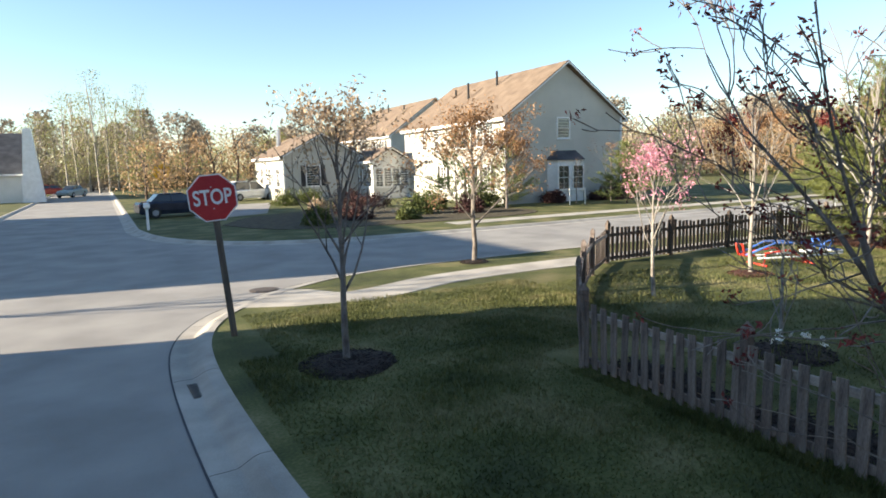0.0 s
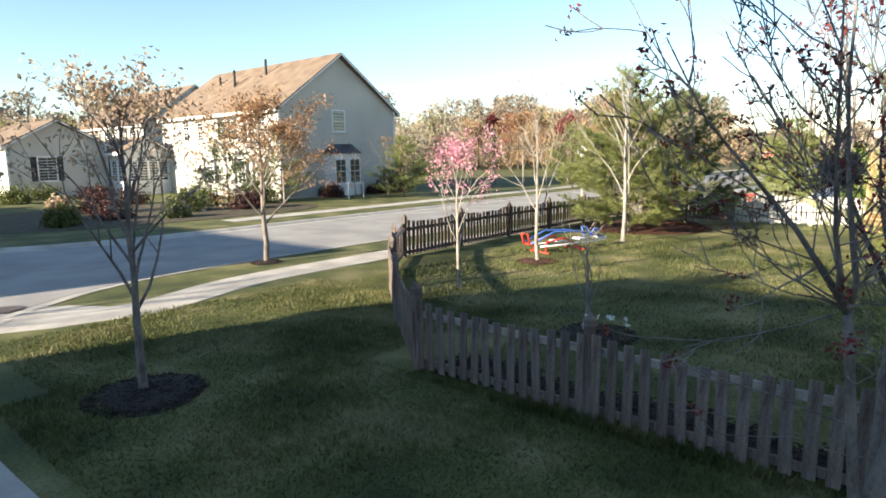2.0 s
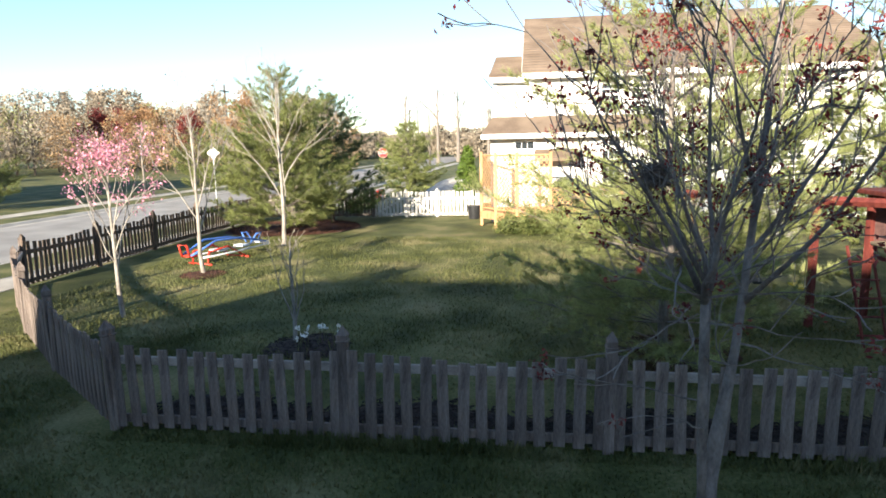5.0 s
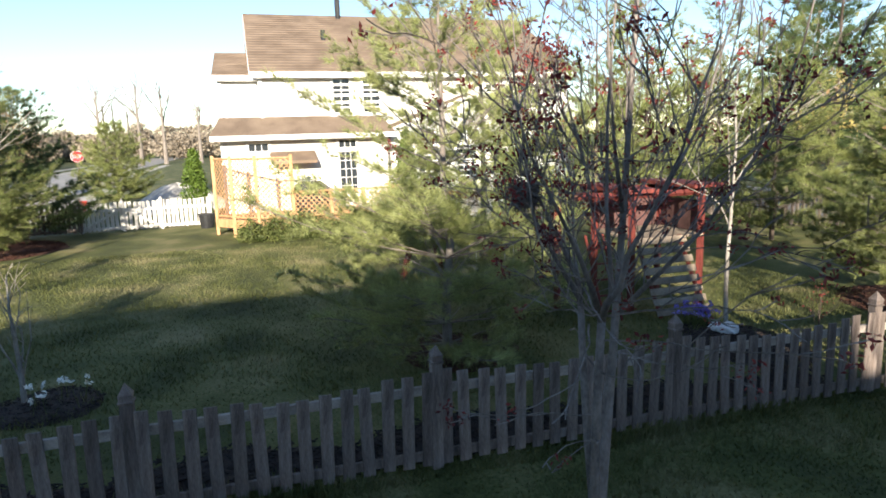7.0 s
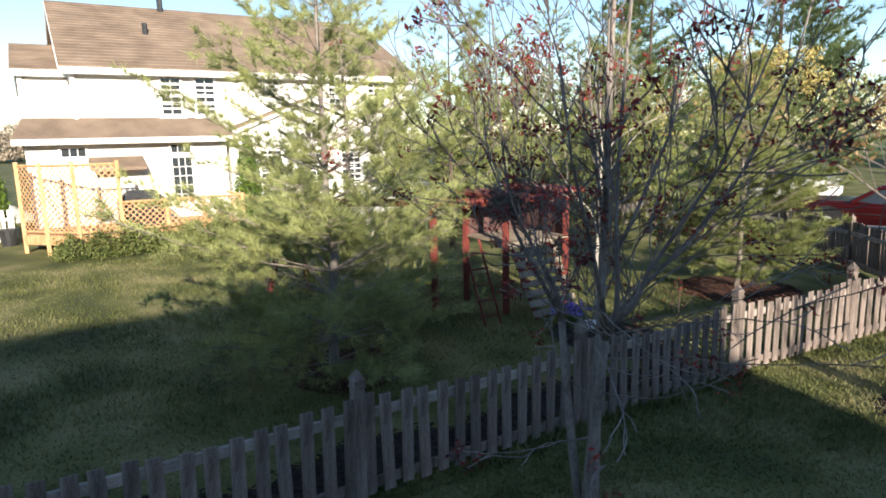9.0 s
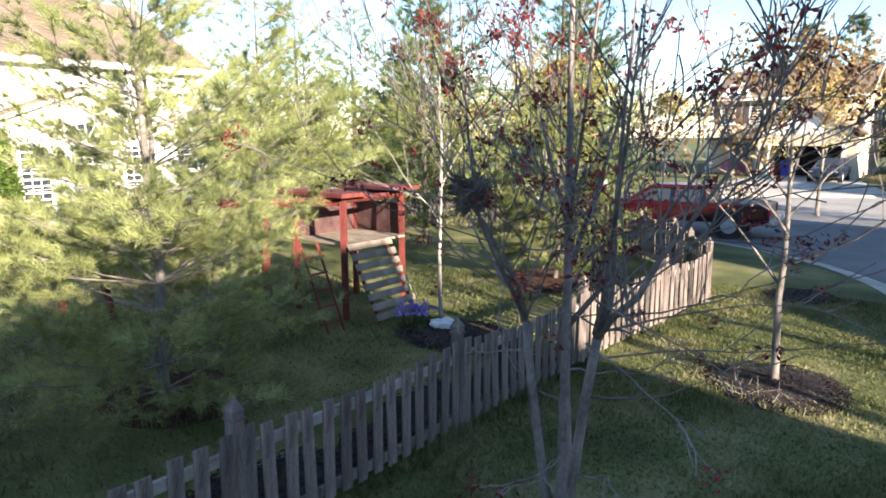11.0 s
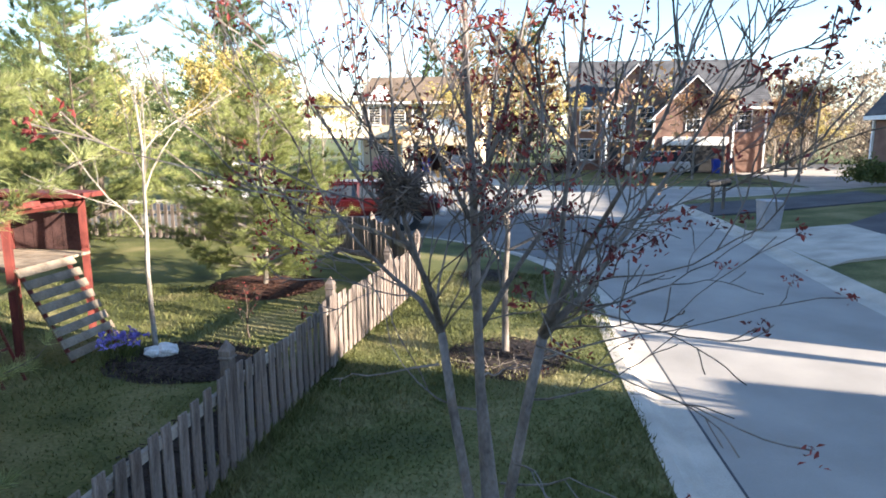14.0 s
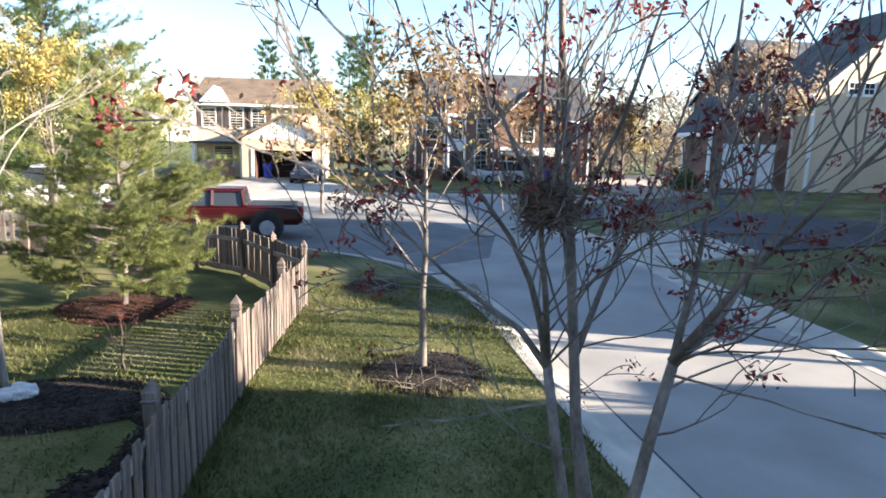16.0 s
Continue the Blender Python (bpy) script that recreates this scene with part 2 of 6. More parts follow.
# ---- mesh building ----
class Mesh:
    def __init__(self):
        self.v, self.f = [], []

    def add(self, verts, faces):
        k = len(self.v)
        self.v += [tuple(p) for p in verts]
        self.f += [tuple(i + k for i in f) for f in faces]
        return self

    def box(self, x0, y0, z0, x1, y1, z1, c=0.0, m=None):
        """A box with edges chamfered by c."""
        X, Y, Z = (x0, x1), (y0, y1), (z0, z1)
        if not c:
            vs = [Vector((x, y, z)) for x in X for y in Y for z in Z]
            fs = [(0, 1, 3, 2), (4, 6, 7, 5), (0, 4, 5, 1), (2, 3, 7, 6), (0, 2, 6, 4), (1, 5, 7, 3)]
        else:
            c = min(c, abs(x1 - x0) * 0.45, abs(y1 - y0) * 0.45, abs(z1 - z0) * 0.45)
            vs, ix = [], {}
            for i in (0, 1):
                for j in (0, 1):
                    for k in (0, 1):
                        sx, sy, sz = 1 - 2 * i, 1 - 2 * j, 1 - 2 * k
                        for a in range(3):
                            d = [c * sx, c * sy, c * sz]
                            d[a] = 0
                            ix[i, j, k, a] = len(vs)
                            vs.append(Vector((X[i] + d[0], Y[j] + d[1], Z[k] + d[2])))
            fs = []
            for a in range(3):
                b, e = (a + 1) % 3, (a + 2) % 3
                for s in (0, 1):
                    q = []
                    for p, r in ((0, 0), (1, 0), (1, 1), (0, 1)):
                        t = [0, 0, 0]
                        t[a], t[b], t[e] = s, p, r
                        q.append(ix[(*t, a)])
                    fs.append(tuple(q if s else q[::-1]))
                for p in (0, 1):
                    for r in (0, 1):
                        t0, t1 = [0, 0, 0], [0, 0, 0]
                        t0[b] = t1[b] = p
                        t0[e] = t1[e] = r
                        t1[a] = 1
                        q = [ix[(*t0, b)], ix[(*t1, b)], ix[(*t1, e)], ix[(*t0, e)]]
                        fs.append(tuple(q if (p + r) % 2 == 0 else q[::-1]))
            for i in (0, 1):
                for j in (0, 1):
                    for k in (0, 1):
                        q = [ix[i, j, k, 0], ix[i, j, k, 1], ix[i, j, k, 2]]
                        fs.append(tuple(q if (i + j + k) % 2 else q[::-1]))
        if m is not None:
            vs = [m @ p for p in vs]
        return self.add(vs, fs)

    def prism(self, pts, z0, z1, m=None):
        n = len(pts)
        vs = [Vector((x, y, z)) for z in (z0, z1) for x, y in pts]
        if m is not None:
            vs = [m @ p for p in vs]
        return self.add(vs, [tuple(range(n))[::-1], tuple(range(n, 2 * n))] + [(i, (i + 1) % n, n + (i + 1) % n, n + i) for i in range(n)])

    def tube(self, pts, radii, n=6):
        pts = [Vector(p) for p in pts]
        vs, fs = [], []
        for i, p in enumerate(pts):
            d = (pts[min(i + 1, len(pts) - 1)] - pts[max(i - 1, 0)]).normalized()
            a = d.cross(Vector((0.31, 0.95, 0.05)) if abs(d.y) < 0.9 else Vector((1, 0, 0))).normalized()
            b = d.cross(a)
            for k in range(n):
                w = 2 * math.pi * k / n
                vs.append(p + radii[i] * (math.cos(w) * a + math.sin(w) * b))
        for i in range(len(pts) - 1):
            for k in range(n):
                fs.append((i * n + k, i * n + (k + 1) % n, (i + 1) * n + (k + 1) % n, (i + 1) * n + k))
        fs.append(tuple(range(n))[::-1])
        fs.append(tuple((len(pts) - 1) * n + k for k in range(n)))
        return self.add(vs, fs)

    def data(self, name, material, smooth=False):
        me = bpy.data.meshes.new(name)
        me.from_pydata(self.v, [], self.f)
        me.materials.append(material)
        if smooth:
            me.polygons.foreach_set("use_smooth", [True] * len(me.polygons))
        me.update()
        return me


def fast(name, verts, n, material):
    """A mesh of loose n-cornered faces from an array of corners."""
    verts = np.ascontiguousarray(verts, dtype=np.float32).reshape(-1, 3)
    k = len(verts)
    me = bpy.data.meshes.new(name)
    me.vertices.add(k), me.loops.add(k), me.polygons.add(k // n)
    me.vertices.foreach_set("co", verts.ravel())
    me.loops.foreach_set("vertex_index", np.arange(k, dtype=np.int32))
    me.polygons.foreach_set("loop_start", np.arange(0, k, n, dtype=np.int32))
    me.materials.append(material)
    me.update(calc_edges=True)
    return me


def leaf_cloud(name, centres, each, spread, size, seed, material, flat=0.5):
    """Small bent leaves scattered round the centres."""
    r = np.random.default_rng(seed)
    c = np.repeat(np.asarray(centres, float), each, 0)
    k = len(c)
    c = c + r.normal(0, 1, (k, 3)) * spread * np.array([1, 1, 0.8])
    a = r.normal(0, 1, (k, 3))
    a /= np.linalg.norm(a, axis=1)[:, None]
    b = np.cross(a, r.normal(0, 1, (k, 3)))
    b /= np.linalg.norm(b, axis=1)[:, None]
    s = (size * r.uniform(0.6, 1.3, k))[:, None]
    u = np.cross(a, b) * s * 0.25
    return fast(name, np.stack([c - a * s, c - b * s * flat + u, c + a * s, c + b * s * flat + u], 1), 4, material)


def part(name, mesh, material, parent=None, label="", smooth=False, at=None):
    ob = new(name, mesh.data(name, material, smooth) if isinstance(mesh, Mesh) else mesh)
    ob.parent = parent
    if at is not None:
        ob.matrix_basis = at
    if label:
        ob["label"] = label
    return ob


def thing(name, label, category, m=None, group="", kind=""):
    ob = new(name)
    ob.empty_display_size = 0.1
    if m is not None:
        ob.matrix_basis = m
    return tagged(ob, label, category, group, kind)


def setting(name, mesh, material, label):
    return tagged(part(name, mesh, material), label, kind="structure")


def fill(pts, n=2):
    """Round a polyline by cutting its corners."""
    for _ in range(n):
        out = [pts[0]]
        for (ax, ay), (bx, by) in zip(pts, pts[1:]):
            out += [(ax * 0.75 + bx * 0.25, ay * 0.75 + by * 0.25), (ax * 0.25 + bx * 0.75, ay * 0.25 + by * 0.75)]
        pts = out + [pts[-1]]
    return pts


def strip(pts, profile):
    """A profile of (offset to the right, height) swept along a line in plan."""
    me, n = Mesh(), len(profile)
    for i, p in enumerate(pts):
        a, b = pts[max(i - 1, 0)], pts[min(i + 1, len(pts) - 1)]
        d = Vector((b[0] - a[0], b[1] - a[1])).normalized()
        me.v += [(p[0] + o * d.y, p[1] - o * d.x, z) for o, z in profile]
    me.f = [(i * n + k, (i + 1) * n + k, (i + 1) * n + k + 1, i * n + k + 1) for i in range(len(pts) - 1) for k in range(n - 1)]
    return me


# ---- ground, roads, lawns ----
Z_ROAD = -0.09
g = Mesh().add([(-900, -900, -0.16), (900, -900, -0.16), (900, 900, -0.16), (-900, 900, -0.16)], [(0, 1, 2, 3)])
setting("ground", g, FIELD, "rough green field reaching the horizon")
road = Mesh()
road.prism([(-60, -70), (60, -70), (60, -10), (12, -10), (12, 14), (160, 14), (160, 26), (12, 26), (12, 150), (-60, 150)], -0.15, Z_ROAD)
setting("road", road, ASPHALT, "pale worn asphalt street with faint seams")

NEAR_KERB = [(60, -14.2), (9.0, -14.2), (6.2, -13.6), (4.4, -12.3), (3.2, -10.8), (2.4, -9.0), (2.05, -6.5), (1.95, -3.5), (1.75, 0.5), (1.4, 4.5), (1.3, 7.0), (1.3, 9.3), (1.45, 10.9), (1.9, 12.2), (2.6, 13.2), (3.6, 14.2), (5.1, 15.1), (6.9, 15.55), (9.5, 15.6), (70, 15.9), (140, 16.2)]
NEAR_KERB = NEAR_KERB[:2] + fill(NEAR_KERB[1:-1])[1:] + NEAR_KERB[-1:]
FAR_KERB = [(1.4, 140), (1.5, 34.0), (1.9, 30.0), (2.9, 27.0), (4.9, 24.6), (8.0, 23.3), (13.0, 23.2), (140, 23.9)]
FAR_KERB = FAR_KERB[:1] + fill(FAR_KERB[1:-1])[0:] + FAR_KERB[-1:]
WEST_KERB = [(-3.0, -24.0), (-3.25, -17), (-3.2, -9), (-3.3, -3), (-4.2, 3), (-5.8, 9), (-6.1, 20), (-6.0, 140)]
SOUTH_KERB = [(-12, -31), (-6, -27.5), (-3.6, -25.6), (-3.0, -24.0)]
SOUTH_FAR = [(60, -20.5), (26, -20.5), (16, -22.5), (9, -30), (3, -33.5), (-4, -33.5), (-12, -34)]


def lawn(name, outline, label):
    me = Mesh().prism(outline, -0.15, 0.0)
    return setting(name, me, GRASS, label)


lawn("lawn_corner", NEAR_KERB + [(140, 2), (60, 1)], "mown spring lawn with dry patches")
lawn("lawn_north", FAR_KERB + [(140, 140)], "lawn and tree strip across the street")
lawn("lawn_south", (SOUTH_FAR + [(-12, -70), (60, -70)])[::-1], "lawn in front of the houses down the street")
# The west lawn climbs gently to the brick house.
west = Mesh()
cols = [0.0, 0.6, 3.0, 6.0, 9.0, 12.0, 20.0, 60.0]
rise = [0.0, 0.02, 0.25, 0.55, 0.82, 0.95, 1.0, 1.0]
line = SOUTH_KERB[:-1] + WEST_KERB
for px, py in line:
    flat = 1.0 if -34 < py < -4 else 0.0
    west.v += [(px - c, py, 0.0 + h * flat) for c, h in zip(cols, rise)]
west.f = [(i * 8 + k, (i + 1) * 8 + k, (i + 1) * 8 + k + 1, i * 8 + k + 1) for i in range(len(line) - 1) for k in range(7)]
setting("lawn_west", west, GRASS, "lawn rising gently to a brick house")

KERB_PROFILE = [(-0.02, 0.012), (0.10, 0.014), (0.16, 0.0), (0.30, -0.075), (0.34, -0.084), (0.58, -0.086), (0.59, -0.12)]


def kerb(name, pts, side):
    prof = [(o * side, z) for o, z in KERB_PROFILE]
    me = strip(pts, prof)
    if side > 0:
        me.f = [f[::-1] for f in me.f]
    return setting(name, me, CONCRETE, "pale rolled concrete kerb and gutter")


kerb("kerb_near", NEAR_KERB, -1)
kerb("kerb_far", FAR_KERB, 1)
kerb("kerb_west", line, 1)
kerb("kerb_south", SOUTH_FAR, 1)
seam = strip(NEAR_KERB, [(-0.582, Z_ROAD + 0.006), (-0.606, Z_ROAD + 0.006)])
setting("kerb_seam", seam, DARK_ASPHALT, "dark seam between gutter and asphalt")
# Dark joints across the gutter.
joint = Mesh()
acc = 0.0
for a, b in zip(NEAR_KERB, NEAR_KERB[1:]):
    L = math.hypot(b[0] - a[0], b[1] - a[1])
    while acc < L and L < 20:
        px, py = a[0] + (b[0] - a[0]) * acc / L, a[1] + (b[1] - a[1]) * acc / L
        d = Vector((b[0] - a[0], b[1] - a[1], 0)).normalized()
        nrm = Vector((-d.y, d.x, 0))
        for (o0, z0), (o1, z1) in zip(KERB_PROFILE[:-2], KERB_PROFILE[1:-1]):
            p0, p1 = Vector((px, py, z0 + 0.003)) + nrm * o0, Vector((px, py, z1 + 0.003)) + nrm * o1
            joint.add([p0 - d * 0.006, p0 + d * 0.006, p1 + d * 0.006, p1 - d * 0.006], [(0, 1, 2, 3)])
        acc += 3.0
    acc -= L
tagged(part("kerb_joint", joint, BLACK), "dark joints across the gutter", kind="structure")

# Pavement by the crossing, in slabs.
WALK = fill([(3.0, 13.55), (4.4, 12.55), (5.4, 12.75), (7.0, 13.4), (9.0, 13.55), (11.5, 13.5), (30, 13.75), (100, 14.1)], 2)
pave = setting("pavement", strip(WALK, [(0.56, 0.0), (0.55, 0.012), (-0.55, 0.012), (-0.56, 0.0)]), CONCRETE, "pale concrete pavement curving to the crossing")
setting("pavement_north", strip([(14, 25.6), (40, 25.8), (120, 26.2)], [(0.6, 0.0), (0.6, 0.012), (-0.6, 0.012), (-0.6, 0.0)]), CONCRETE, "concrete pavement across the street")
setting("crossing_ramp", Mesh().prism([(2.3, 12.9), (3.3, 12.4), (4.2, 12.2), (4.6, 13.0), (4.0, 14.0), (3.7, 14.2)], -0.05, 0.008), CONCRETE, "concrete ramp down to the street")
# Driveways.
def slab(name, pts, z, m, label):
    me = Mesh()
    me.add([(*p, q) for p, q in zip(pts, z)], [tuple(range(len(pts)))])
    me.add([(*p, q - 0.12) for p, q in zip(pts, z)], [tuple(range(len(pts)))[::-1]])
    n = len(pts)
    me.f += [(i, n + i, n + (i + 1) % n, (i + 1) % n) for i in range(n)]
    return setting(name, me, m, label)


slab("driveway_apron", [(-3.1, -10.6), (-3.9, -11.2), (-5.9, -11.6), (-5.9, -15.9), (-3.6, -15.8), (-3.0, -16.4)], [-0.03, 0.09, 0.30, 0.30, 0.07, -0.03], CONCRETE, "pale concrete driveway apron")
slab("driveway_west", [(-5.9, -11.6), (-13, -10.5), (-23, -15), (-23, -26.5), (-13, -26.5), (-9, -19), (-5.9, -15.9)], [0.305, 0.90, 1.02, 1.02, 0.92, 0.575, 0.305], DARK_ASPHALT, "dark fresh asphalt driveway")
slab("driveway_brick", [(-3.2, -19.8), (-9, -20.5), (-16, -26), (-16, -28.5), (-9, -23.6), (-3.0, -23.4)], [0.03, 0.575, 0.985, 0.985, 0.575, 0.03], DARK_ASPHALT, "dark asphalt driveway")
slab("driveway_tan", [(4.5, -33.2), (13.5, -27.0), (13.2, -45), (7.4, -45)], [0.012, 0.012, 0.014, 0.014], CONCRETE, "pale concrete driveway")
slab("driveway_north", [(2.0, 36.0), (1.75, 41), (5, 52), (12, 52), (9, 40)], [-0.01, -0.01, 0.014, 0.014, 0.014], ASPHALT, "asphalt driveway with parked cars")
slab("cross_street", [(60, -14.75), (9.0, -14.75), (5.9, -14.1), (4.0, -12.8), (2.8, -11.2), (0.9, -12.6), (0.0, -16.5), (1.6, -20.5), (7.5, -24.5), (14, -22), (26, -20.9), (60, -20.9)], [Z_ROAD + 0.006] * 12, MID_ASPHALT, "darker grey asphalt of the cross street")
bd = fill([(5.2, 33.0), (6.5, 28.6), (10.0, 27.2), (15.0, 26.9), (20.5, 27.4), (22.0, 30.5), (20.0, 35.5), (13.0, 40.0), (7.5, 38.0), (5.2, 33.0)], 2)
setting("front_bed", Mesh().prism(bd[:-1], -0.05, 0.02), BED_SOIL, "brown mulched bed before the garage wing")
# Manhole and drains.
man = Mesh()
for r, z in ((0.34, 0.010), (0.27, 0.016)):
    man.prism([(3.25 + r * math.cos(a * math.pi / 12), 15.0 + r * math.sin(a * math.pi / 12)) for a in range(24)], Z_ROAD - 0.02, Z_ROAD + z)
tagged(part("manhole_cover", man, IRON), "rusty round cast iron manhole cover", "manhole cover")
dr = thing("drain_grate", "dark cast iron kerb drain grate", "drain", pose(1.05, 8.55, -0.085, 0, 0, 92))
part("frame", Mesh().box(-0.30, -0.16, 0, 0.30, 0.16, 0.008, 0.003), IRON, dr)
for k in range(7):
    part("bar", Mesh().box(-0.26 + k * 0.08, -0.13, 0.008, -0.23 + k * 0.08, 0.13, 0.014, 0.002), BLACK, dr)

# ---- houses ----
def window(parent, m, w, h, nx=3, ny=4, shutters=None, trim=TRIM):
    """A sash window: frame, sill, pane and glazing bars, on a wall whose outside is -y of m."""
    f = Mesh()
    t = 0.09
    f.box(-w / 2 - t, -0.05, -t, w / 2 + t, 0.02, 0, 0.008).box(-w / 2 - t, -0.05, h, w / 2 + t, 0.02, h + t, 0.008)
    f.box(-w / 2 - t, -0.05, 0, -w / 2, 0.02, h, 0.008).box(w / 2, -0.05, 0, w / 2 + t, 0.02, h, 0.008)
    win = part("window", f, trim, parent, at=m)
    part("pane", Mesh().box(-w / 2, -0.012, 0, w / 2, 0.01, h), PANE, win)
    b = Mesh()
    for i in range(1, nx):
        x = -w / 2 + w * i / nx
        b.box(x - 0.009, -0.03, 0, x + 0.009, -0.012, h)
    for j in range(1, ny):
        z, k = h * j / ny, 0.018 if j * 2 == ny else 0.009
        b.box(-w / 2, -0.033, z - k, w / 2, -0.0125, z + k)
    if b.v:
        tagged(part("glazing_bars", b, trim, win), kind="stuff")
    part("sill", Mesh().box(-w / 2 - 0.13, -0.10, -t - 0.05, w / 2 + 0.13, 0.02, -t, 0.01), trim, win)
    if shutters:
        for s in (-1, 1):
            c = s * (w / 2 + t + 0.2)
            sh = Mesh().box(c - 0.19, -0.045, -0.05, c + 0.19, 0.02, h + 0.05, 0.01)
            for j in range(8):
                z = 0.05 + (h - 0.1) * j / 8
                sh.box(c - 0.14, -0.058, z, c + 0.14, -0.046, z + (h - 0.1) / 11)
            part("shutter", sh, shutters, win)
    return win


def gable_house(name, label, x0, y0, x1, y1, z0, eave, ridge, along, wall, roof, over=0.35, parts=True):
    """Walls with lapped boards, gables, two roof slopes, fascia and gutters. along: axis of the ridge."""
    h = thing(name, label, "house", pose((x0 + x1) / 2, (y0 + y1) / 2, z0))
    X, Y, E, R = (x1 - x0) / 2, (y1 - y0) / 2, eave - z0, ridge - z0
    turn = Matrix.Identity(4)
    if along == "x":
        X, Y, turn = Y, X, pose(0, 0, 0, 0, 0, 90)
    w = Mesh()
    lap = 0.0 if wall == BRICK else 0.016
    zs = [(-0.3, 0.0)]
    for k in range(int(E / 0.2)):
        zs += [(k * 0.2, lap), (k * 0.2 + 0.2, 0.0)] if lap else []
    zs.append((E, 0.0))
    for z, o in zs:
        w.v += [turn @ Vector(p) for p in ((-X - o, -Y - o, z), (X + o, -Y - o, z), (X + o, Y + o, z), (-X - o, Y + o, z))]
    n = len(zs)
    w.f = [(i * 4 + k, i * 4 + (k + 1) % 4, i * 4 + 4 + (k + 1) % 4, i * 4 + 4 + k) for i in range(n - 1) for k in range(4)]
    w.v += [turn @ Vector((0, -Y, R - 0.12)), turn @ Vector((0, Y, R - 0.12))]
    t4, pk = (n - 1) * 4, n * 4
    w.f += [(t4, t4 + 1, pk), (t4 + 2, t4 + 3, pk + 1), (t4 + 1, t4 + 2, pk + 1, pk), (t4 + 3, t4, pk, pk + 1)]
    part("wall", w, wall, h)
    rf = Mesh()
    s = (R - E) / X
    m = max(2, int(math.hypot(X + over, R - E) / 0.28))
    half = []
    for k in range(m):  # shingle courses
        x = (X + over) * (1 - k / m)
        z = R - x * s + 0.14
        half += [(x, z + 0.018), ((X + over) * (1 - (k + 1) / m) + 0.004, R - ((X + over) * (1 - (k + 1) / m)) * s + 0.14)]
    e = (X + over, E - over * s)
    prof = [(-e[0], e[1])] + [(-x, z) for x, z in half] + [(x, z) for x, z in half[::-1]] + [e, (0.0, R - 0.02)]
    q = len(prof)
    for yy in (-Y - over, Y + over):
        rf.v += [turn @ Vector((x, yy, z)) for x, z in prof]
    rf.f = [(k, (k + 1) % q, q + (k + 1) % q, q + k) for k in range(q)] + [tuple(range(q)), tuple(range(q, 2 * q))[::-1]]
    part("roof", rf, roof, h)
    for sg in (-1, 1):
        gt = Mesh()
        x = sg * (X + over)
        z = E - over * s
        gt.box(x - 0.06, -Y - over, z - 0.10, x + 0.06, Y + over, z + 0.10, 0.02, turn)
        part("gutter", gt, TRIM, h)
        for yy in (-1, 1):
            rk = Mesh()
            q = [Vector((x, yy * (Y + over + 0.02), z - 0.06)), Vector((0, yy * (Y + over + 0.02), R - 0.02))]
            rk.add([turn @ p for p in (q[0], q[1], q[1] + Vector((0, 0, 0.11)), q[0] + Vector((0, 0, 0.11)), q[0] - Vector((0, yy * 0.04, 0)), q[1] - Vector((0, yy * 0.04, 0)), q[1] + Vector((0, -yy * 0.04, 0.11)), q[0] + Vector((0, -yy * 0.04, 0.11)))],
                   [(0, 1, 2, 3), (4, 7, 6, 5), (3, 2, 6, 7), (0, 4, 5, 1)])
            part("rake_board", rk, TRIM, h)
            if parts:
                cx = sg * (X + 0.02)
                part("corner_board", Mesh().box(cx - 0.07, yy * (Y + 0.02) - 0.07, -0.2, cx + 0.07, yy * (Y + 0.02) + 0.07, E - over * s * 0, 0.01, turn), TRIM, h)
    return h


def south(h, x, y, z):  # a window pose on a wall that looks to -y, in the house's own space
    return h.matrix_basis.inverted() @ pose(x, y, z)


def west_face(h, x, y, z):
    return h.matrix_basis.inverted() @ pose(x, y, z, 0, 0, -90)


def north(h, x, y, z):
    return h.matrix_basis.inverted() @ pose(x, y, z, 0, 0, 180)


def east(h, x, y, z):
    return h.matrix_basis.inverted() @ pose(x, y, z, 0, 0, 90)


def vent(h, x, y, z, tall, r=0.06, lean=0):
    m = h.matrix_basis.inverted()
    part("vent_pipe", Mesh().tube([m @ Vector((x, y, z - 0.3)), m @ Vector((x, y, z + tall))], [r, r], 8), BLACK, h)


# Grey-beige house across the street.
A = gable_house("house", "two-storey grey-beige sided house with tan shingle roof", 23.0, 34.6, 32.7, 49.5, 0, 5.65, 9.1, "y", GREY_SIDING, SHINGLE)
window(A, south(A, 27.65, 34.6, 4.25), 0.95, 1.25, 1, 2)
for yy in (36.4, 37.6, 39.6, 40.8, 44.0, 46.0):
    window(A, west_face(A, 23.0, yy, 3.85), 0.75, 1.35, 2, 2, SHUTTER if yy in (37.6, 40.8) else None)
for yy in (36.8, 39.0, 43.0):
    window(A, west_face(A, 23.0, yy, 0.9), 0.85, 1.6, 2, 4, SHUTTER)
bay = Mesh().prism([(26.3, 34.6), (26.75, 34.0), (28.85, 34.0), (29.3, 34.6)], -0.2, 2.75, A.matrix_basis.inverted())
bay = part("bay_window", bay, TRIM, A)
br = Mesh().add([A.matrix_basis.inverted() @ Vector(p) for p in [(26.1, 34.62, 2.75), (26.65, 33.85, 2.75), (28.95, 33.85, 2.75), (29.5, 34.62, 2.75), (26.9, 34.62, 3.4), (28.7, 34.62, 3.4)]], [(0, 1, 4), (1, 2, 5, 4), (2, 3, 5), (0, 3, 2, 1)])
part("bay_roof", br, SHINGLE_GREY, bay)
for wx in (27.2, 28.4):
    window(A, south(A, wx, 33.995, 0.85), 0.8, 1.5, 2, 4)
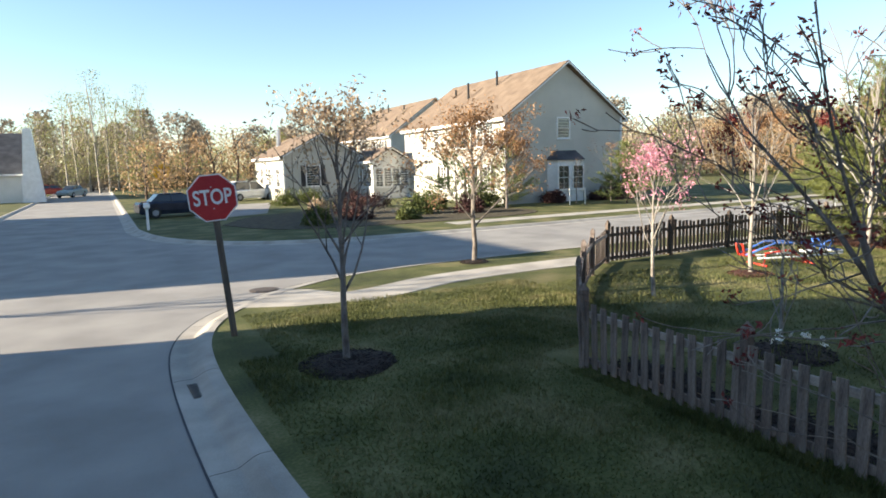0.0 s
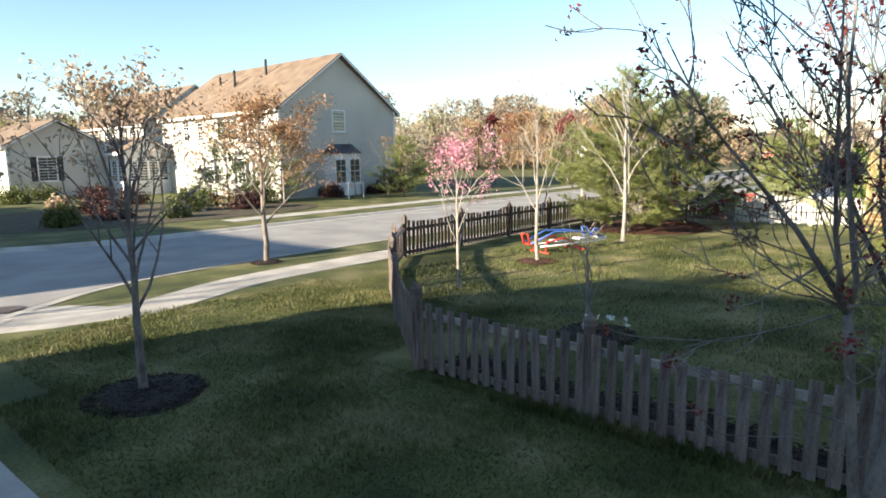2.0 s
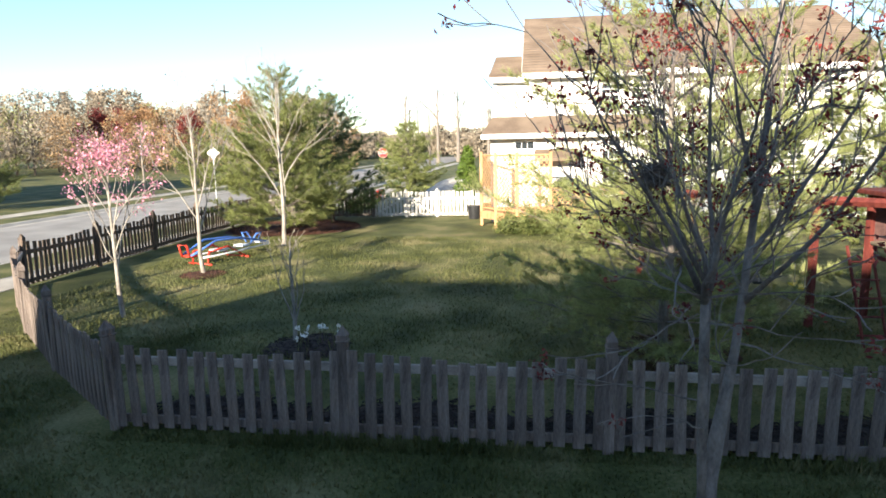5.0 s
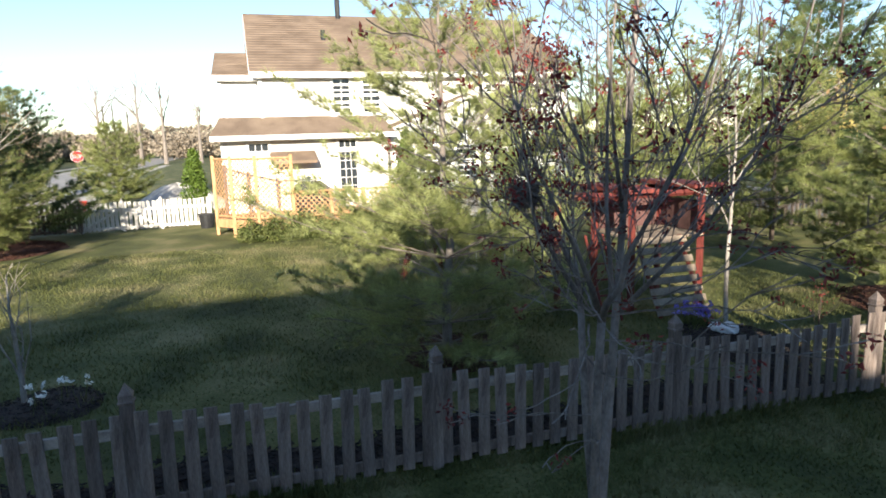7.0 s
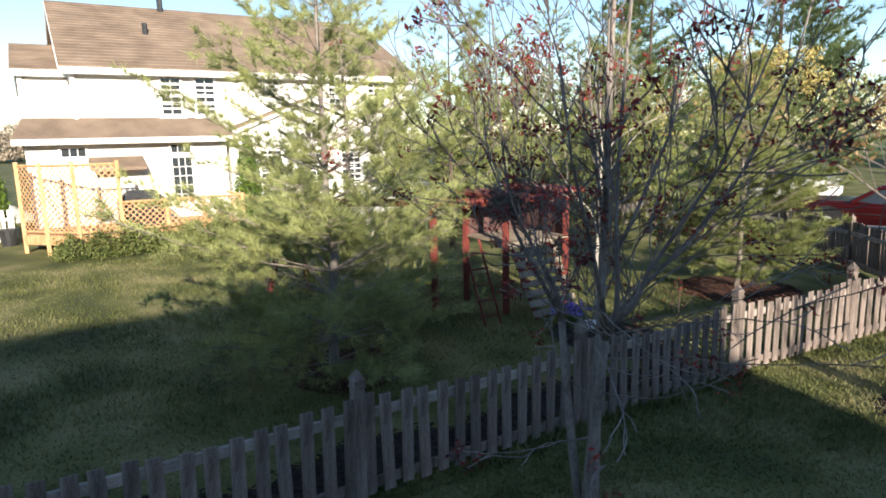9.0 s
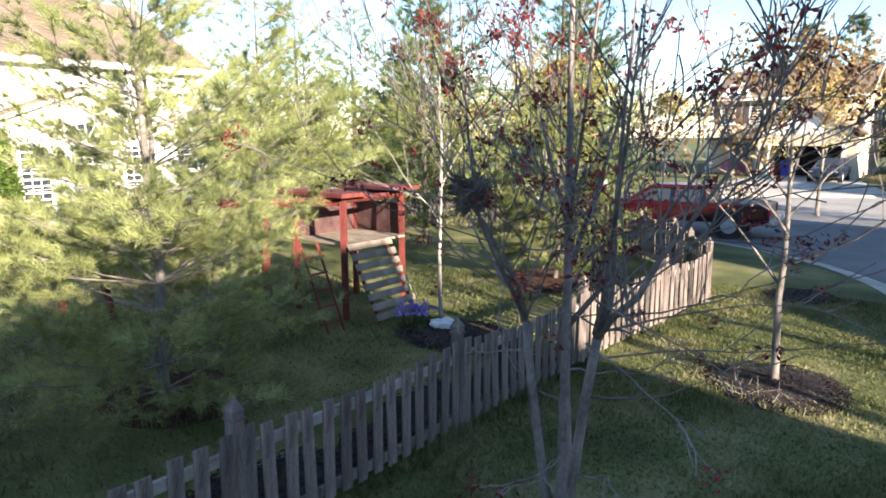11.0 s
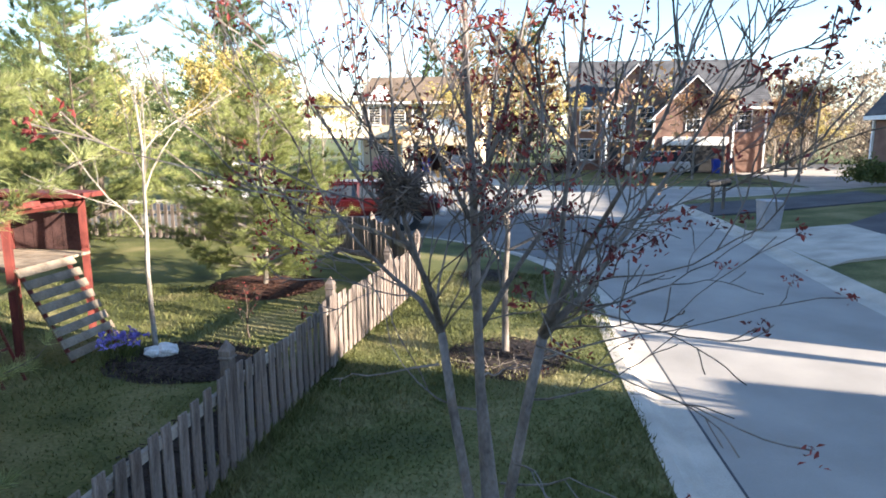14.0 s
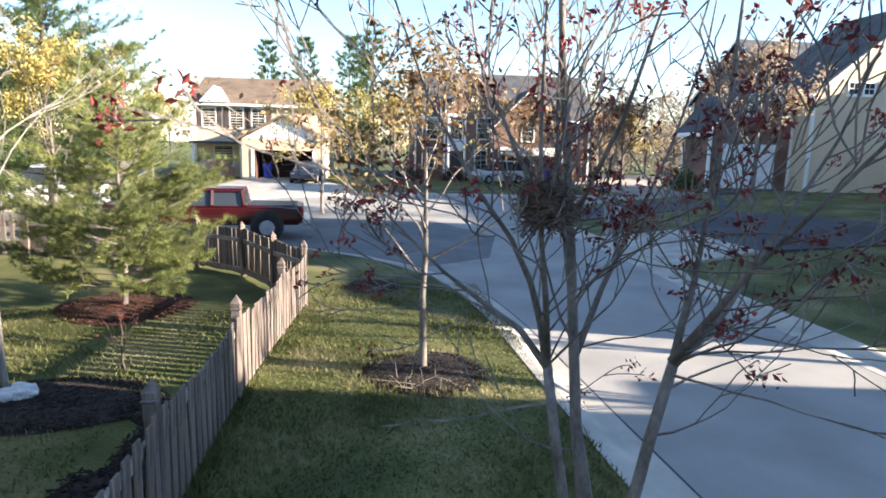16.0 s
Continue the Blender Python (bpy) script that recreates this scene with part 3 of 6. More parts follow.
for vx, vy, vt in ((25.6, 43.5, 1.3), (26.6, 41.0, 1.2), (26.2, 46.5, 0.7)):
    vent(A, vx, vy, 5.65 + (vx - 23) * 0.71, vt, 0.09)
# Sun room beside it.
S = gable_house("sunroom", "white sun porch with a band of windows", 19.8, 49.2, 23.0, 54.5, 0, 3.2, 4.1, "y", SIDING, SHINGLE)
for k in range(4):
    window(S, south(S, 20.3 + k * 0.75, 49.2, 1.0), 0.58, 1.5, 2, 3)
for k in range(4):
    window(S, west_face(S, 19.8, 50 + k * 1.1, 1.0), 0.8, 1.5, 2, 3)
# Next house north, gable above the roofs.
B = gable_house("house", "two-storey pale house with tan roof behind", 27.0, 62.0, 37.5, 78.0, 0, 5.9, 9.6, "y", GREY_SIDING, SHINGLE)
for yy in (64, 66.5, 70, 73):
    window(B, west_face(B, 27.0, yy, 3.9), 0.9, 1.4, 2, 2, SHUTTER)
vent(B, 30.5, 66, 8.2, 1.1, 0.09), vent(B, 31.2, 72, 8.8, 1.1, 0.09)
C = gable_house("garage_wing", "one-storey grey sided wing with shuttered window", 13.2, 52.0, 19.6, 62.0, 0, 3.7, 5.4, "y", GREY_SIDING, SHINGLE)
window(C, south(C, 15.6, 52.0, 1.25), 1.1, 1.6, 2, 2, SHUTTER)
for yy in (54, 57, 60):
    window(C, west_face(C, 13.2, yy, 1.2), 1.0, 1.5, 2, 2)
part("chimney_flue", Mesh().tube([(-1.4, 3.5, 4.0), (-1.4, 3.5, 6.3)], [0.22, 0.2], 8), CHROME, C)
F = gable_house("house", "white house with dark roof and tall white chimney", -19.0, 78.0, -7.0, 92.0, 0, 3.0, 7.2, "x", SIDING, SHINGLE_GREY)
part("chimney", Mesh().add([F.matrix_basis.inverted() @ Vector(p) for p in [(-7.0, 76.8, 0), (-5.0, 76.8, 0), (-5.0, 78.0, 0), (-7.0, 78.0, 0), (-6.4, 76.9, 7.4), (-5.7, 76.9, 7.4), (-5.7, 77.9, 7.4), (-6.4, 77.9, 7.4)]],
     [(3, 2, 1, 0), (0, 1, 5, 4), (1, 2, 6, 5), (2, 3, 7, 6), (3, 0, 4, 7), (4, 5, 6, 7)]), TRIM, F)

# White house with the deck.
D = gable_house("house", "two-storey white sided house with brown roof", 24.0, -9.3, 35.0, 2.35, 0, 5.3, 8.02, "y", SIDING, SHINGLE)
W = gable_house("house_wing", "lower end wing of the white house", 24.6, 2.35, 34.4, 3.7, 0, 5.15, 6.45, "y", SIDING, SHINGLE, 0.25)
P = thing("kitchen_extension", "single-storey white extension with brown pent roof", "house extension", pose(23.3, 1.05, 0))
part("wall", Mesh().box(-0.35, -2.85, -0.2, 0.69, 2.75, 3.05), SIDING, P)
pr = Mesh().add([(-0.75, -3.1, 2.98), (-0.75, 3.05, 2.98), (0.69, 2.75, 3.62), (0.69, -2.85, 3.62), (-0.75, -3.1, 3.1), (-0.75, 3.05, 3.1), (0.69, 2.75, 3.74), (0.69, -2.85, 3.74)],
                [(0, 1, 2, 3), (4, 7, 6, 5), (0, 4, 5, 1), (1, 5, 6, 2), (0, 3, 7, 4)])
part("roof", pr, SHINGLE, P)
part("gutter", Mesh().box(-0.85, -3.1, 2.93, -0.75, 3.05, 3.1, 0.02), TRIM, P)
for yy, z0, ww, hh, nx, ny in ((2.6, 2.58, 0.62, 0.24, 3, 1), (-0.38, 1.0, 0.58, 1.45, 3, 5), (-0.38, 2.62, 0.58, 0.24, 3, 1)):
    window(P, west_face(P, 22.95, yy, z0), ww, hh, nx, ny)
for yy, z0, ww, hh, nx, ny in ((-0.42, 3.85, 0.58, 1.25, 2, 4), (-1.5, 3.85, 0.58, 1.25, 2, 4), (-7.9, 3.9, 0.7, 1.2, 3, 4), (-6.3, 3.9, 0.7, 1.2, 3, 4), (-8.6, 0.9, 0.75, 1.6, 3, 4)):
    window(D, west_face(D, 24.0, yy, z0), ww, hh, nx, ny)
# Low gabled sitting-room front with an arched window over glazed doors.
FRM = gable_house("house_wing", "low white gabled wing with arched window", 23.2, -7.7, 24.0, -2.05, 0, 3.2, 4.25, "x", SIDING, SHINGLE, 0.2)
for yy in (-3.35, -4.85, -6.35):
    window(FRM, west_face(FRM, 23.2, yy, 0.7), 0.72, 1.85, 3, 6)
fan = Mesh()
for k in range(7):
    a = math.pi * k / 6
    fan.tube([(0, 0, 0), (0.56 * math.cos(a), 0, 0.56 * math.sin(a))], [0.02, 0.02], 4)
for k in range(12):
    a, b = math.pi * k / 12, math.pi * (k + 1) / 12
    fan.tube([(0.6 * math.cos(a), 0, 0.6 * math.sin(a)), (0.6 * math.cos(b), 0, 0.6 * math.sin(b))], [0.05, 0.05], 4)
fw = part("fan_window", fan, TRIM, FRM, at=west_face(FRM, 23.16, -4.85, 2.72))
part("pane", Mesh().add([(0.56 * math.cos(math.pi * k / 16), 0.01, 0.56 * math.sin(math.pi * k / 16)) for k in range(17)], [tuple(range(17))]), PANE, fw)
part("louvre", Mesh().box(-0.35, -0.03, 0, 0.35, 0.02, 0.5, 0.01), TRIM, D, at=west_face(D, 24.0, 1.9, 3.95))
vent(D, 26.6, -0.2, 6.75, 0.35, 0.09), vent(D, 26.8, -2.0, 6.85, 0.3, 0.07), vent(D, 29.2, -1.2, 8.2, 0.75, 0.11)

# Deck with lattice screens.
K = thing("deck", "cedar deck with lattice privacy screens and rails", "deck")
DECK = [(23.0, 4.05), (21.7, 4.05), (20.3, 2.8), (20.3, -1.5), (23.0, -1.5)]
dk = Mesh().prism(DECK[::-1], 0.44, 0.50)
part("rim_joist", dk, CEDAR, K)
for k in range(19):
    x = 20.35 + k * 0.14
    y1 = 4.0 if x > 21.7 else 2.8 + (x - 20.3) * 0.89
    part("deck_board", Mesh().box(x, -1.5, 0.503, x + 0.13, y1 - 0.03, 0.53, 0.004), CEDAR, K)
part("fascia", strip(DECK[1:4], [(0, 0.28), (0.03, 0.28), (0.03, 0.53), (0, 0.53)]), CEDAR, K)


def lattice(ax, ay, bx, by, z0, z1, name="lattice_panel"):
    a, b = Vector((ax, ay, 0)), Vector((bx, by, 0))
    L, H = (b - a).length, z1 - z0
    d = (b - a).normalized()
    me = Mesh()

    def at(u, v, o=0.0):
        return a + d * u + Vector((0, 0, z0 + v)) + Vector((d.y, -d.x, 0)) * o
    step = 0.165
    for k in range(int((L + H) / step) + 1):
        c = k * step
        for s, o in ((1, 0.006), (-1, -0.006)):
            u0, u1 = max(0, c - H), min(L, c)
            if u1 - u0 < 0.03:
                continue
            v0, v1 = c - u0, c - u1
            if s < 0:
                v0, v1 = H - v0, H - v1
            p0, p1 = at(u0, v0, o), at(u1, v1, o)
            t = Vector((0, 0, 0.019))
            me.add([p0 - t, p0 + t, p1 + t, p1 - t], [(0, 1, 2, 3)])
            q = Vector((d.y, -d.x, 0)) * 0.006 * s
            me.add([p0 - t + q, p0 + t + q, p1 + t + q, p1 - t + q], [(3, 2, 1, 0)])
    part(name, me, CEDAR, K)
    for v in (0, H):
        part("rail", Mesh().tube([at(0, v), at(L, v)], [0.035, 0.035], 4), CEDAR, K)


def deck_post(x, y, z1):
    part("post", Mesh().box(x - 0.05, y - 0.05, 0, x + 0.05, y + 0.05, z1, 0.008), CEDAR, K)


for x, y in ((21.9, 4.05), (21.1, 3.52), (20.3, 2.8), (20.3, 1.75)):
    deck_post(x, y, 2.5)
for a, b in (((21.9, 4.05), (21.1, 3.52)), ((21.1, 3.52), (20.3, 2.8)), ((20.3, 2.8), (20.3, 1.75))):
    lattice(*a, *b, 0.62, 2.4)
for y in (0.6, -0.4, -1.5):
    deck_post(20.3, y, 1.42)
for a, b in ((1.75, 0.6), (0.6, -0.4), (-0.4, -1.5)):
    lattice(20.3, a, 20.3, b, 0.62, 1.36)
lattice(20.32, 2.7, 20.32, -1.5, 0.02, 0.27, "skirt_lattice")
for k in range(4):
    part("step", Mesh().box(20.9, -1.82 - k * 0.28, 0.36 - k * 0.13, 22.2, -1.52 - k * 0.28, 0.42 - k * 0.13, 0.01), CEDAR, K)
for x in (20.95, 22.15):
    part("stair_rail", Mesh().tube([(x, -1.5, 1.35), (x, -2.7, 0.95)], [0.045, 0.045], 4), CEDAR, K)
    deck_post(x, -2.7, 1.0)
    part("stringer", Mesh().tube([(x, -1.5, 0.4), (x, -2.7, 0.02)], [0.08, 0.08], 4), CEDAR, K)
aw = thing("awning", "small tan canopy over the deck door", "awning", pose(22.93, 1.5, 2.25))
part("canopy", Mesh().add([(0, -0.75, 0.3), (0, 0.75, 0.3), (-0.7, 0.75, 0), (-0.7, -0.75, 0), (0, -0.75, 0.24), (0, 0.75, 0.24), (-0.7, 0.75, -0.1), (-0.7, -0.75, -0.1)], [(0, 1, 2, 3), (7, 6, 5, 4), (3, 2, 6, 7), (0, 3, 7, 4), (1, 5, 6, 2)]), SHINGLE, aw)
part("bracket", Mesh().tube([(0.0, 0, -0.1), (-0.6, 0, 0.0)], [0.03, 0.03], 6), TRIM, aw)
gr = thing("grill", "covered black barbecue grill standing on the deck", "grill", pose(20.85, 1.15, 0.53))
part("cover", Mesh().add([(-0.28, -0.6, 0), (0.28, -0.6, 0), (0.28, 0.6, 0), (-0.28, 0.6, 0), (-0.3, -0.62, 0.85), (0.3, -0.62, 0.85), (0.3, 0.62, 0.85), (-0.3, 0.62, 0.85), (-0.16, -0.3, 1.1), (0.16, -0.3, 1.1), (0.16, 0.3, 1.1), (-0.16, 0.3, 1.1)],
     [(3, 2, 1, 0), (0, 1, 5, 4), (1, 2, 6, 5), (2, 3, 7, 6), (3, 0, 4, 7), (4, 5, 9, 8), (5, 6, 10, 9), (6, 7, 11, 10), (7, 4, 8, 11), (8, 9, 10, 11)]), BLACK, gr)

# Houses down the street.
T = gable_house("house", "tan two-storey house with open garage", 7.4, -56, 17.0, -47, 0, 5.5, 7.6, "x", TAN_SIDING, SHINGLE)
TG = thing("garage", "front-gabled garage with its door open", "garage", pose(10.2, -45.5, 0))
tg = Mesh()
tg.box(-2.9, -1.5, 0, -2.1, 1.5, 2.9).box(2.1, -1.5, 0, 2.9, 1.5, 2.9).box(-2.1, -1.5, 2.1, 2.1, 1.5, 2.9)
tg.add([(-2.9, 1.5, 2.9), (2.9, 1.5, 2.9), (0, 1.5, 4.4)], [(1, 0, 2)])
part("wall", tg, TAN_SIDING, TG)
part("roof", Mesh().add([(-3.3, 1.8, 2.75), (0, 1.8, 4.5), (3.3, 1.8, 2.75), (-3.3, -1.5, 2.75), (0, -1.5, 4.5), (3.3, -1.5, 2.75), (-3.3, 1.8, 2.9), (0, 1.8, 4.66), (3.3, 1.8, 2.9), (-3.3, -1.5, 2.9), (0, -1.5, 4.66), (3.3, -1.5, 2.9)],
     [(0, 3, 4, 1), (1, 4, 5, 2), (6, 7, 10, 9), (7, 8, 11, 10), (0, 1, 7, 6), (1, 2, 8, 7)]), SHINGLE, TG)
part("pediment", Mesh().add([(-2.9, 1.53, 2.85), (2.9, 1.53, 2.85), (0, 1.53, 4.45)], [(1, 0, 2)]), TRIM, TG)
part("floor_slab", Mesh().box(-2.1, -1.5, -0.05, 2.1, 1.5, 0.03), CONCRETE, TG)
# Dark panels stand in for the shade of a deeper, unlit interior.
part("shade_back", Mesh().box(-2.05, -1.46, 0.03, 2.05, -1.40, 2.85), DARK_CLOTH, TG, "dark panel for the garage's unlit depth")
for x in (-2.08, 2.0):
    part("side_lining", Mesh().box(x, -1.4, 0.03, x + 0.07, 1.3, 2.1), DARK_CLOTH, TG)
part("shade_ceiling", Mesh().box(-2.05, -1.4, 2.02, 2.05, 1.3, 2.09), DARK_CLOTH, TG)
for k in range(3):
    part("shelf", Mesh().box(-1.9, -1.38, 0.5 + 0.5 * k, 0.3, -1.05, 0.54 + 0.5 * k, 0.01), BOARD, TG)
for x in (-2.15, 2.15):
    part("door_trim", Mesh().box(x - 0.1, 1.5, 0, x + 0.1, 1.56, 2.2, 0.01), TRIM, TG)
for x in (16.0, 14.0, 12.4):
    window(T, north(T, x, -47, 3.7), 0.9, 1.4, 2, 4, BROWN_SHUTTER)
window(T, north(T, 15.0, -47, 0.9), 1.3, 1.4, 2, 4)
tp = Mesh().box(3.0 - 2.0, 4.5, 2.45, 4.9, 6.0, 2.65, 0.02)
part("porch_roof", tp, SHINGLE_GREY, T)
for x in (1.3, 4.7):
    part("porch_post", Mesh().box(x - 0.08, 5.75, -0.0, x + 0.08, 5.91, 2.45, 0.01), TRIM, T)
gg = Mesh().add([(2.2, 4.5, 5.5), (4.4, 4.5, 5.5), (3.3, 4.5, 6.7), (2.2, 5.0, 5.5), (4.4, 5.0, 5.5), (3.3, 5.0, 6.7), (3.3, 2.5, 6.7)], [(4, 3, 5), (3, 0, 6, 5), (4, 5, 6, 1)])
part("dormer", gg, TRIM, T)


def bin_(x, y, label):
    b = thing("wheelie_bin", label, "bin", pose(x, y, 0.03))
    part("body", Mesh().add([(-0.24, -0.28, 0.05), (0.24, -0.28, 0.05), (0.24, 0.28, 0.05), (-0.24, 0.28, 0.05), (-0.3, -0.36, 1.0), (0.3, -0.36, 1.0), (0.3, 0.36, 1.0), (-0.3, 0.36, 1.0)], [(3, 2, 1, 0), (0, 1, 5, 4), (1, 2, 6, 5), (2, 3, 7, 6), (3, 0, 4, 7)]), BLUE_BIN, b)
    part("lid", Mesh().box(-0.32, -0.4, 1.0, 0.32, 0.38, 1.07, 0.03), BLUE_BIN, b)
    for s in (-1, 1):
        part("wheel", Mesh().tube([(s * 0.2, -0.3, 0.12), (s * 0.26, -0.3, 0.12)], [0.12, 0.12], 12), RUBBER, b)


bin_(11.5, -45.3, "blue plastic wheelie bin in the garage")
# Brick house in the middle.
H1 = gable_house("house", "two-storey brick house with grey roof", -14.8, -60, 0.2, -51, 0, 5.3, 9.1, "x", BRICK, SHINGLE_GREY)
H2 = gable_house("house_wing", "brick front wing with white windows", -6.9, -51.5, -2.0, -48.8, 0, 5.5, 8.2, "y", BRICK, SHINGLE_GREY)
H3 = gable_house("house_wing", "brick garage wing with gable front", -11.5, -51.5, -5.75, -47.8, 0, 4.3, 7.2, "y", BRICK, SHINGLE_GREY)
part("siding_end", Mesh().add([H1.matrix_basis.inverted() @ Vector(q) for q in [(-14.84, -60, 0), (-14.84, -51, 0), (-14.84, -51, 5.3), (-14.84, -55.5, 8.95), (-14.84, -60, 5.3)]], [(4, 3, 2, 1, 0)]), SIDING, H1, "white sided gable end")
for h, x, y, z, ww, hh in ((H2, -5.2, -48.8, 3.4, 1.1, 1.6), (H2, -5.0, -48.8, 0.9, 0.9, 1.5), (H3, -8.6, -47.8, 3.3, 0.95, 1.5), (H1, -13.2, -51, 3.3, 1.0, 1.5), (H1, -1.0, -51, 3.3, 1.2, 1.5), (H1, -1.0, -51, 0.9, 1.2, 1.6)):
    window(h, north(h, x, y, z), ww, hh, 2, 4)
rd = Mesh()
for k in range(14):
    w0, w1 = 0.4488 * k, 0.4488 * (k + 1)
    rd.tube([(0.34 * math.cos(w0), 0, 0.34 * math.sin(w0)), (0.34 * math.cos(w1), 0, 0.34 * math.sin(w1))], [0.07, 0.07], 5)
rd.tube([(0, 0.02, 0), (0, -0.02, 0)], [0.3, 0.3], 14)
part("round_vent", rd, TRIM, H2, at=north(H2, -4.45, -48.76, 6.5))
# White two-storey entry with a fanlight and panelled door.
ent = part("entry", Mesh().box(-0.75, -0.12, 2.35, 0.75, 0.04, 3.1, 0.02).box(-0.8, -0.2, 5.05, 0.8, 0.04, 5.3, 0.02), TRIM, H2, at=north(H2, -2.95, -48.8, 0))
for x in (-0.68, 0.68):
    part("column", Mesh().tube([(x, -0.14, 0), (x, -0.14, 5.05)], [0.11, 0.09], 10), TRIM, ent)
part("door", Mesh().box(-0.42, -0.05, 0.05, 0.42, 0.02, 2.15, 0.02), SHUTTER, ent)
window(H2, north(H2, -2.95, -48.8, 3.3), 0.9, 1.4, 3, 3)
# Black sheet for the unlit opening below the half-raised door.
part("garage_door", Mesh().box(-2.25, -0.02, 0, 2.25, 0.05, 2.1, 0.02), BLACK, H3, at=north(H3, -8.8, -47.75, 0))
part("door_header", Mesh().box(-2.4, -0.08, 2.1, 2.4, 0.03, 2.75, 0.02), TRIM, H3, "white half-raised garage door", at=north(H3, -8.8, -47.75, 0))
bin_(-10.3, -47.0, "blue plastic wheelie bin beside the garage")
# Brick house with white garage door on the rise.
G0 = gable_house("house", "large brick and tan house with dark roof", -36, -42, -19.5, -31.2, 1.0, 6.3, 9.8, "x", BRICK, SHINGLE_GREY)
G1 = gable_house("garage_wing", "brick gabled wing with white garage door", -17.0, -29.6, -12.75, -27, 1.0, 4.1, 6.9, "y", BRICK, SHINGLE_GREY)
G2 = gable_house("garage_wing", "tan sided gabled wing with small windows", -27.5, -31, -17.05, -25.6, 1.0, 5.8, 10.0, "y", TAN_SIDING, SHINGLE_GREY)
gd = part("garage_door", Mesh().box(-1.4, -0.03, 0, 1.4, 0.04, 2.2, 0.02), WHITE_PLASTIC, G1, at=north(G1, -14.85, -27, 1.0))
for r in range(4):
    for c in range(4):
        part("panel", Mesh().box(-1.3 + c * 0.66, -0.045, 0.06 + r * 0.54, -0.72 + c * 0.66, -0.031, 0.5 + r * 0.54, 0.01), WHITE_PLASTIC, gd)
window(G1, north(G1, -14.85, -27, 4.7), 0.45, 0.9, 1, 2)
for x in (-19.0, -19.8):
    window(G2, north(G2, x, -25.6, 5.7), 0.5, 0.5, 2, 2)
window(G0, north(G0, -29.0, -31.2, 4.4), 0.8, 1.5, 2, 4), window(G0, north(G0, -31.5, -31.2, 4.4), 0.8, 1.5, 2, 4)
part("garage_door", Mesh().box(-2.5, -0.03, 0, 2.5, 0.04, 2.2, 0.02), TAN_SIDING, G2, at=north(G2, -22.5, -25.6, 1.0))
# Unseen houses added west of the street, whose shade lies on lawn and road.
gable_house("house", "plain sided house on the west side of the street", -22.0, 3.9, -12.0, 14.9, 0, 5.9, 9.3, "y", TAN_SIDING, SHINGLE, 0.2)
# Wing, annex and garage are blockers shaped to fit the shade's edges.
gable_house("house_wing", "unseen wing added to shape the lawn's shade edge", -18.0, 2.3, -12.2, 3.9, 0, 5.1, 6.6, "y", TAN_SIDING, SHINGLE, 0.05)
gable_house("shade_annex", "unseen low annex added to shade the road", -16.0, 0.4, -12.2, 2.25, 0, 3.9, 4.5, "y", TAN_SIDING, SHINGLE, 0.05)
gable_house("house", "plain low house on the west side of the street", -22.0, -14.0, -12.0, -5.8, 0.6, 4.6, 8.3, "y", TAN_SIDING, SHINGLE, 0.2)
gable_house("garage", "unseen garage added to shade the street", -16.0, -9.5, -8.5, -3.4, 0.4, 3.3, 5.2, "y", TAN_SIDING, SHINGLE, 0.2)
gable_house("house", "unseen house added to shade the brick house's front", -36.0, -25.5, -26.0, -9.0, 0.8, 6.2, 9.6, "y", TAN_SIDING, SHINGLE, 0.2)
gable_house("house", "plain house at the north-west corner", -24.0, 23.6, -13.5, 52.0, 0, 6.0, 9.5, "y", TAN_SIDING, SHINGLE, 0.2)

# ---- fences ----
PICKET = Mesh().box(-0.052, -0.009, 0, 0.052, 0.009, 1, 0.004)
PICKET_DATA = {m.name: PICKET.data("picket", m) for m in (FENCE, FENCE_SHADED, SUNLIT_WOOD)}
POSTM = Mesh().box(-0.048, -0.048, 0, 0.048, 0.048, 0.98, 0.008).box(-0.058, -0.058, 0.98, 0.058, 0.058, 1.0, 0.006)
POSTM.add([(-0.045, -0.045, 1.0), (0.045, -0.045, 1.0), (0.045, 0.045, 1.0), (-0.045, 0.045, 1.0), (-0.05, -0.05, 1.05), (0.05, -0.05, 1.05), (0.05, 0.05, 1.05), (-0.05, 0.05, 1.05), (0, 0, 1.14)],
          [(0, 1, 5, 4), (1, 2, 6, 5), (2, 3, 7, 6), (3, 0, 4, 7), (4, 5, 8), (5, 6, 8), (6, 7, 8), (7, 4, 8)])
POST_DATA = {m.name: POSTM.data("post", m) for m in (FENCE, FENCE_SHADED, SUNLIT_WOOD)}
frng = random.Random(5)


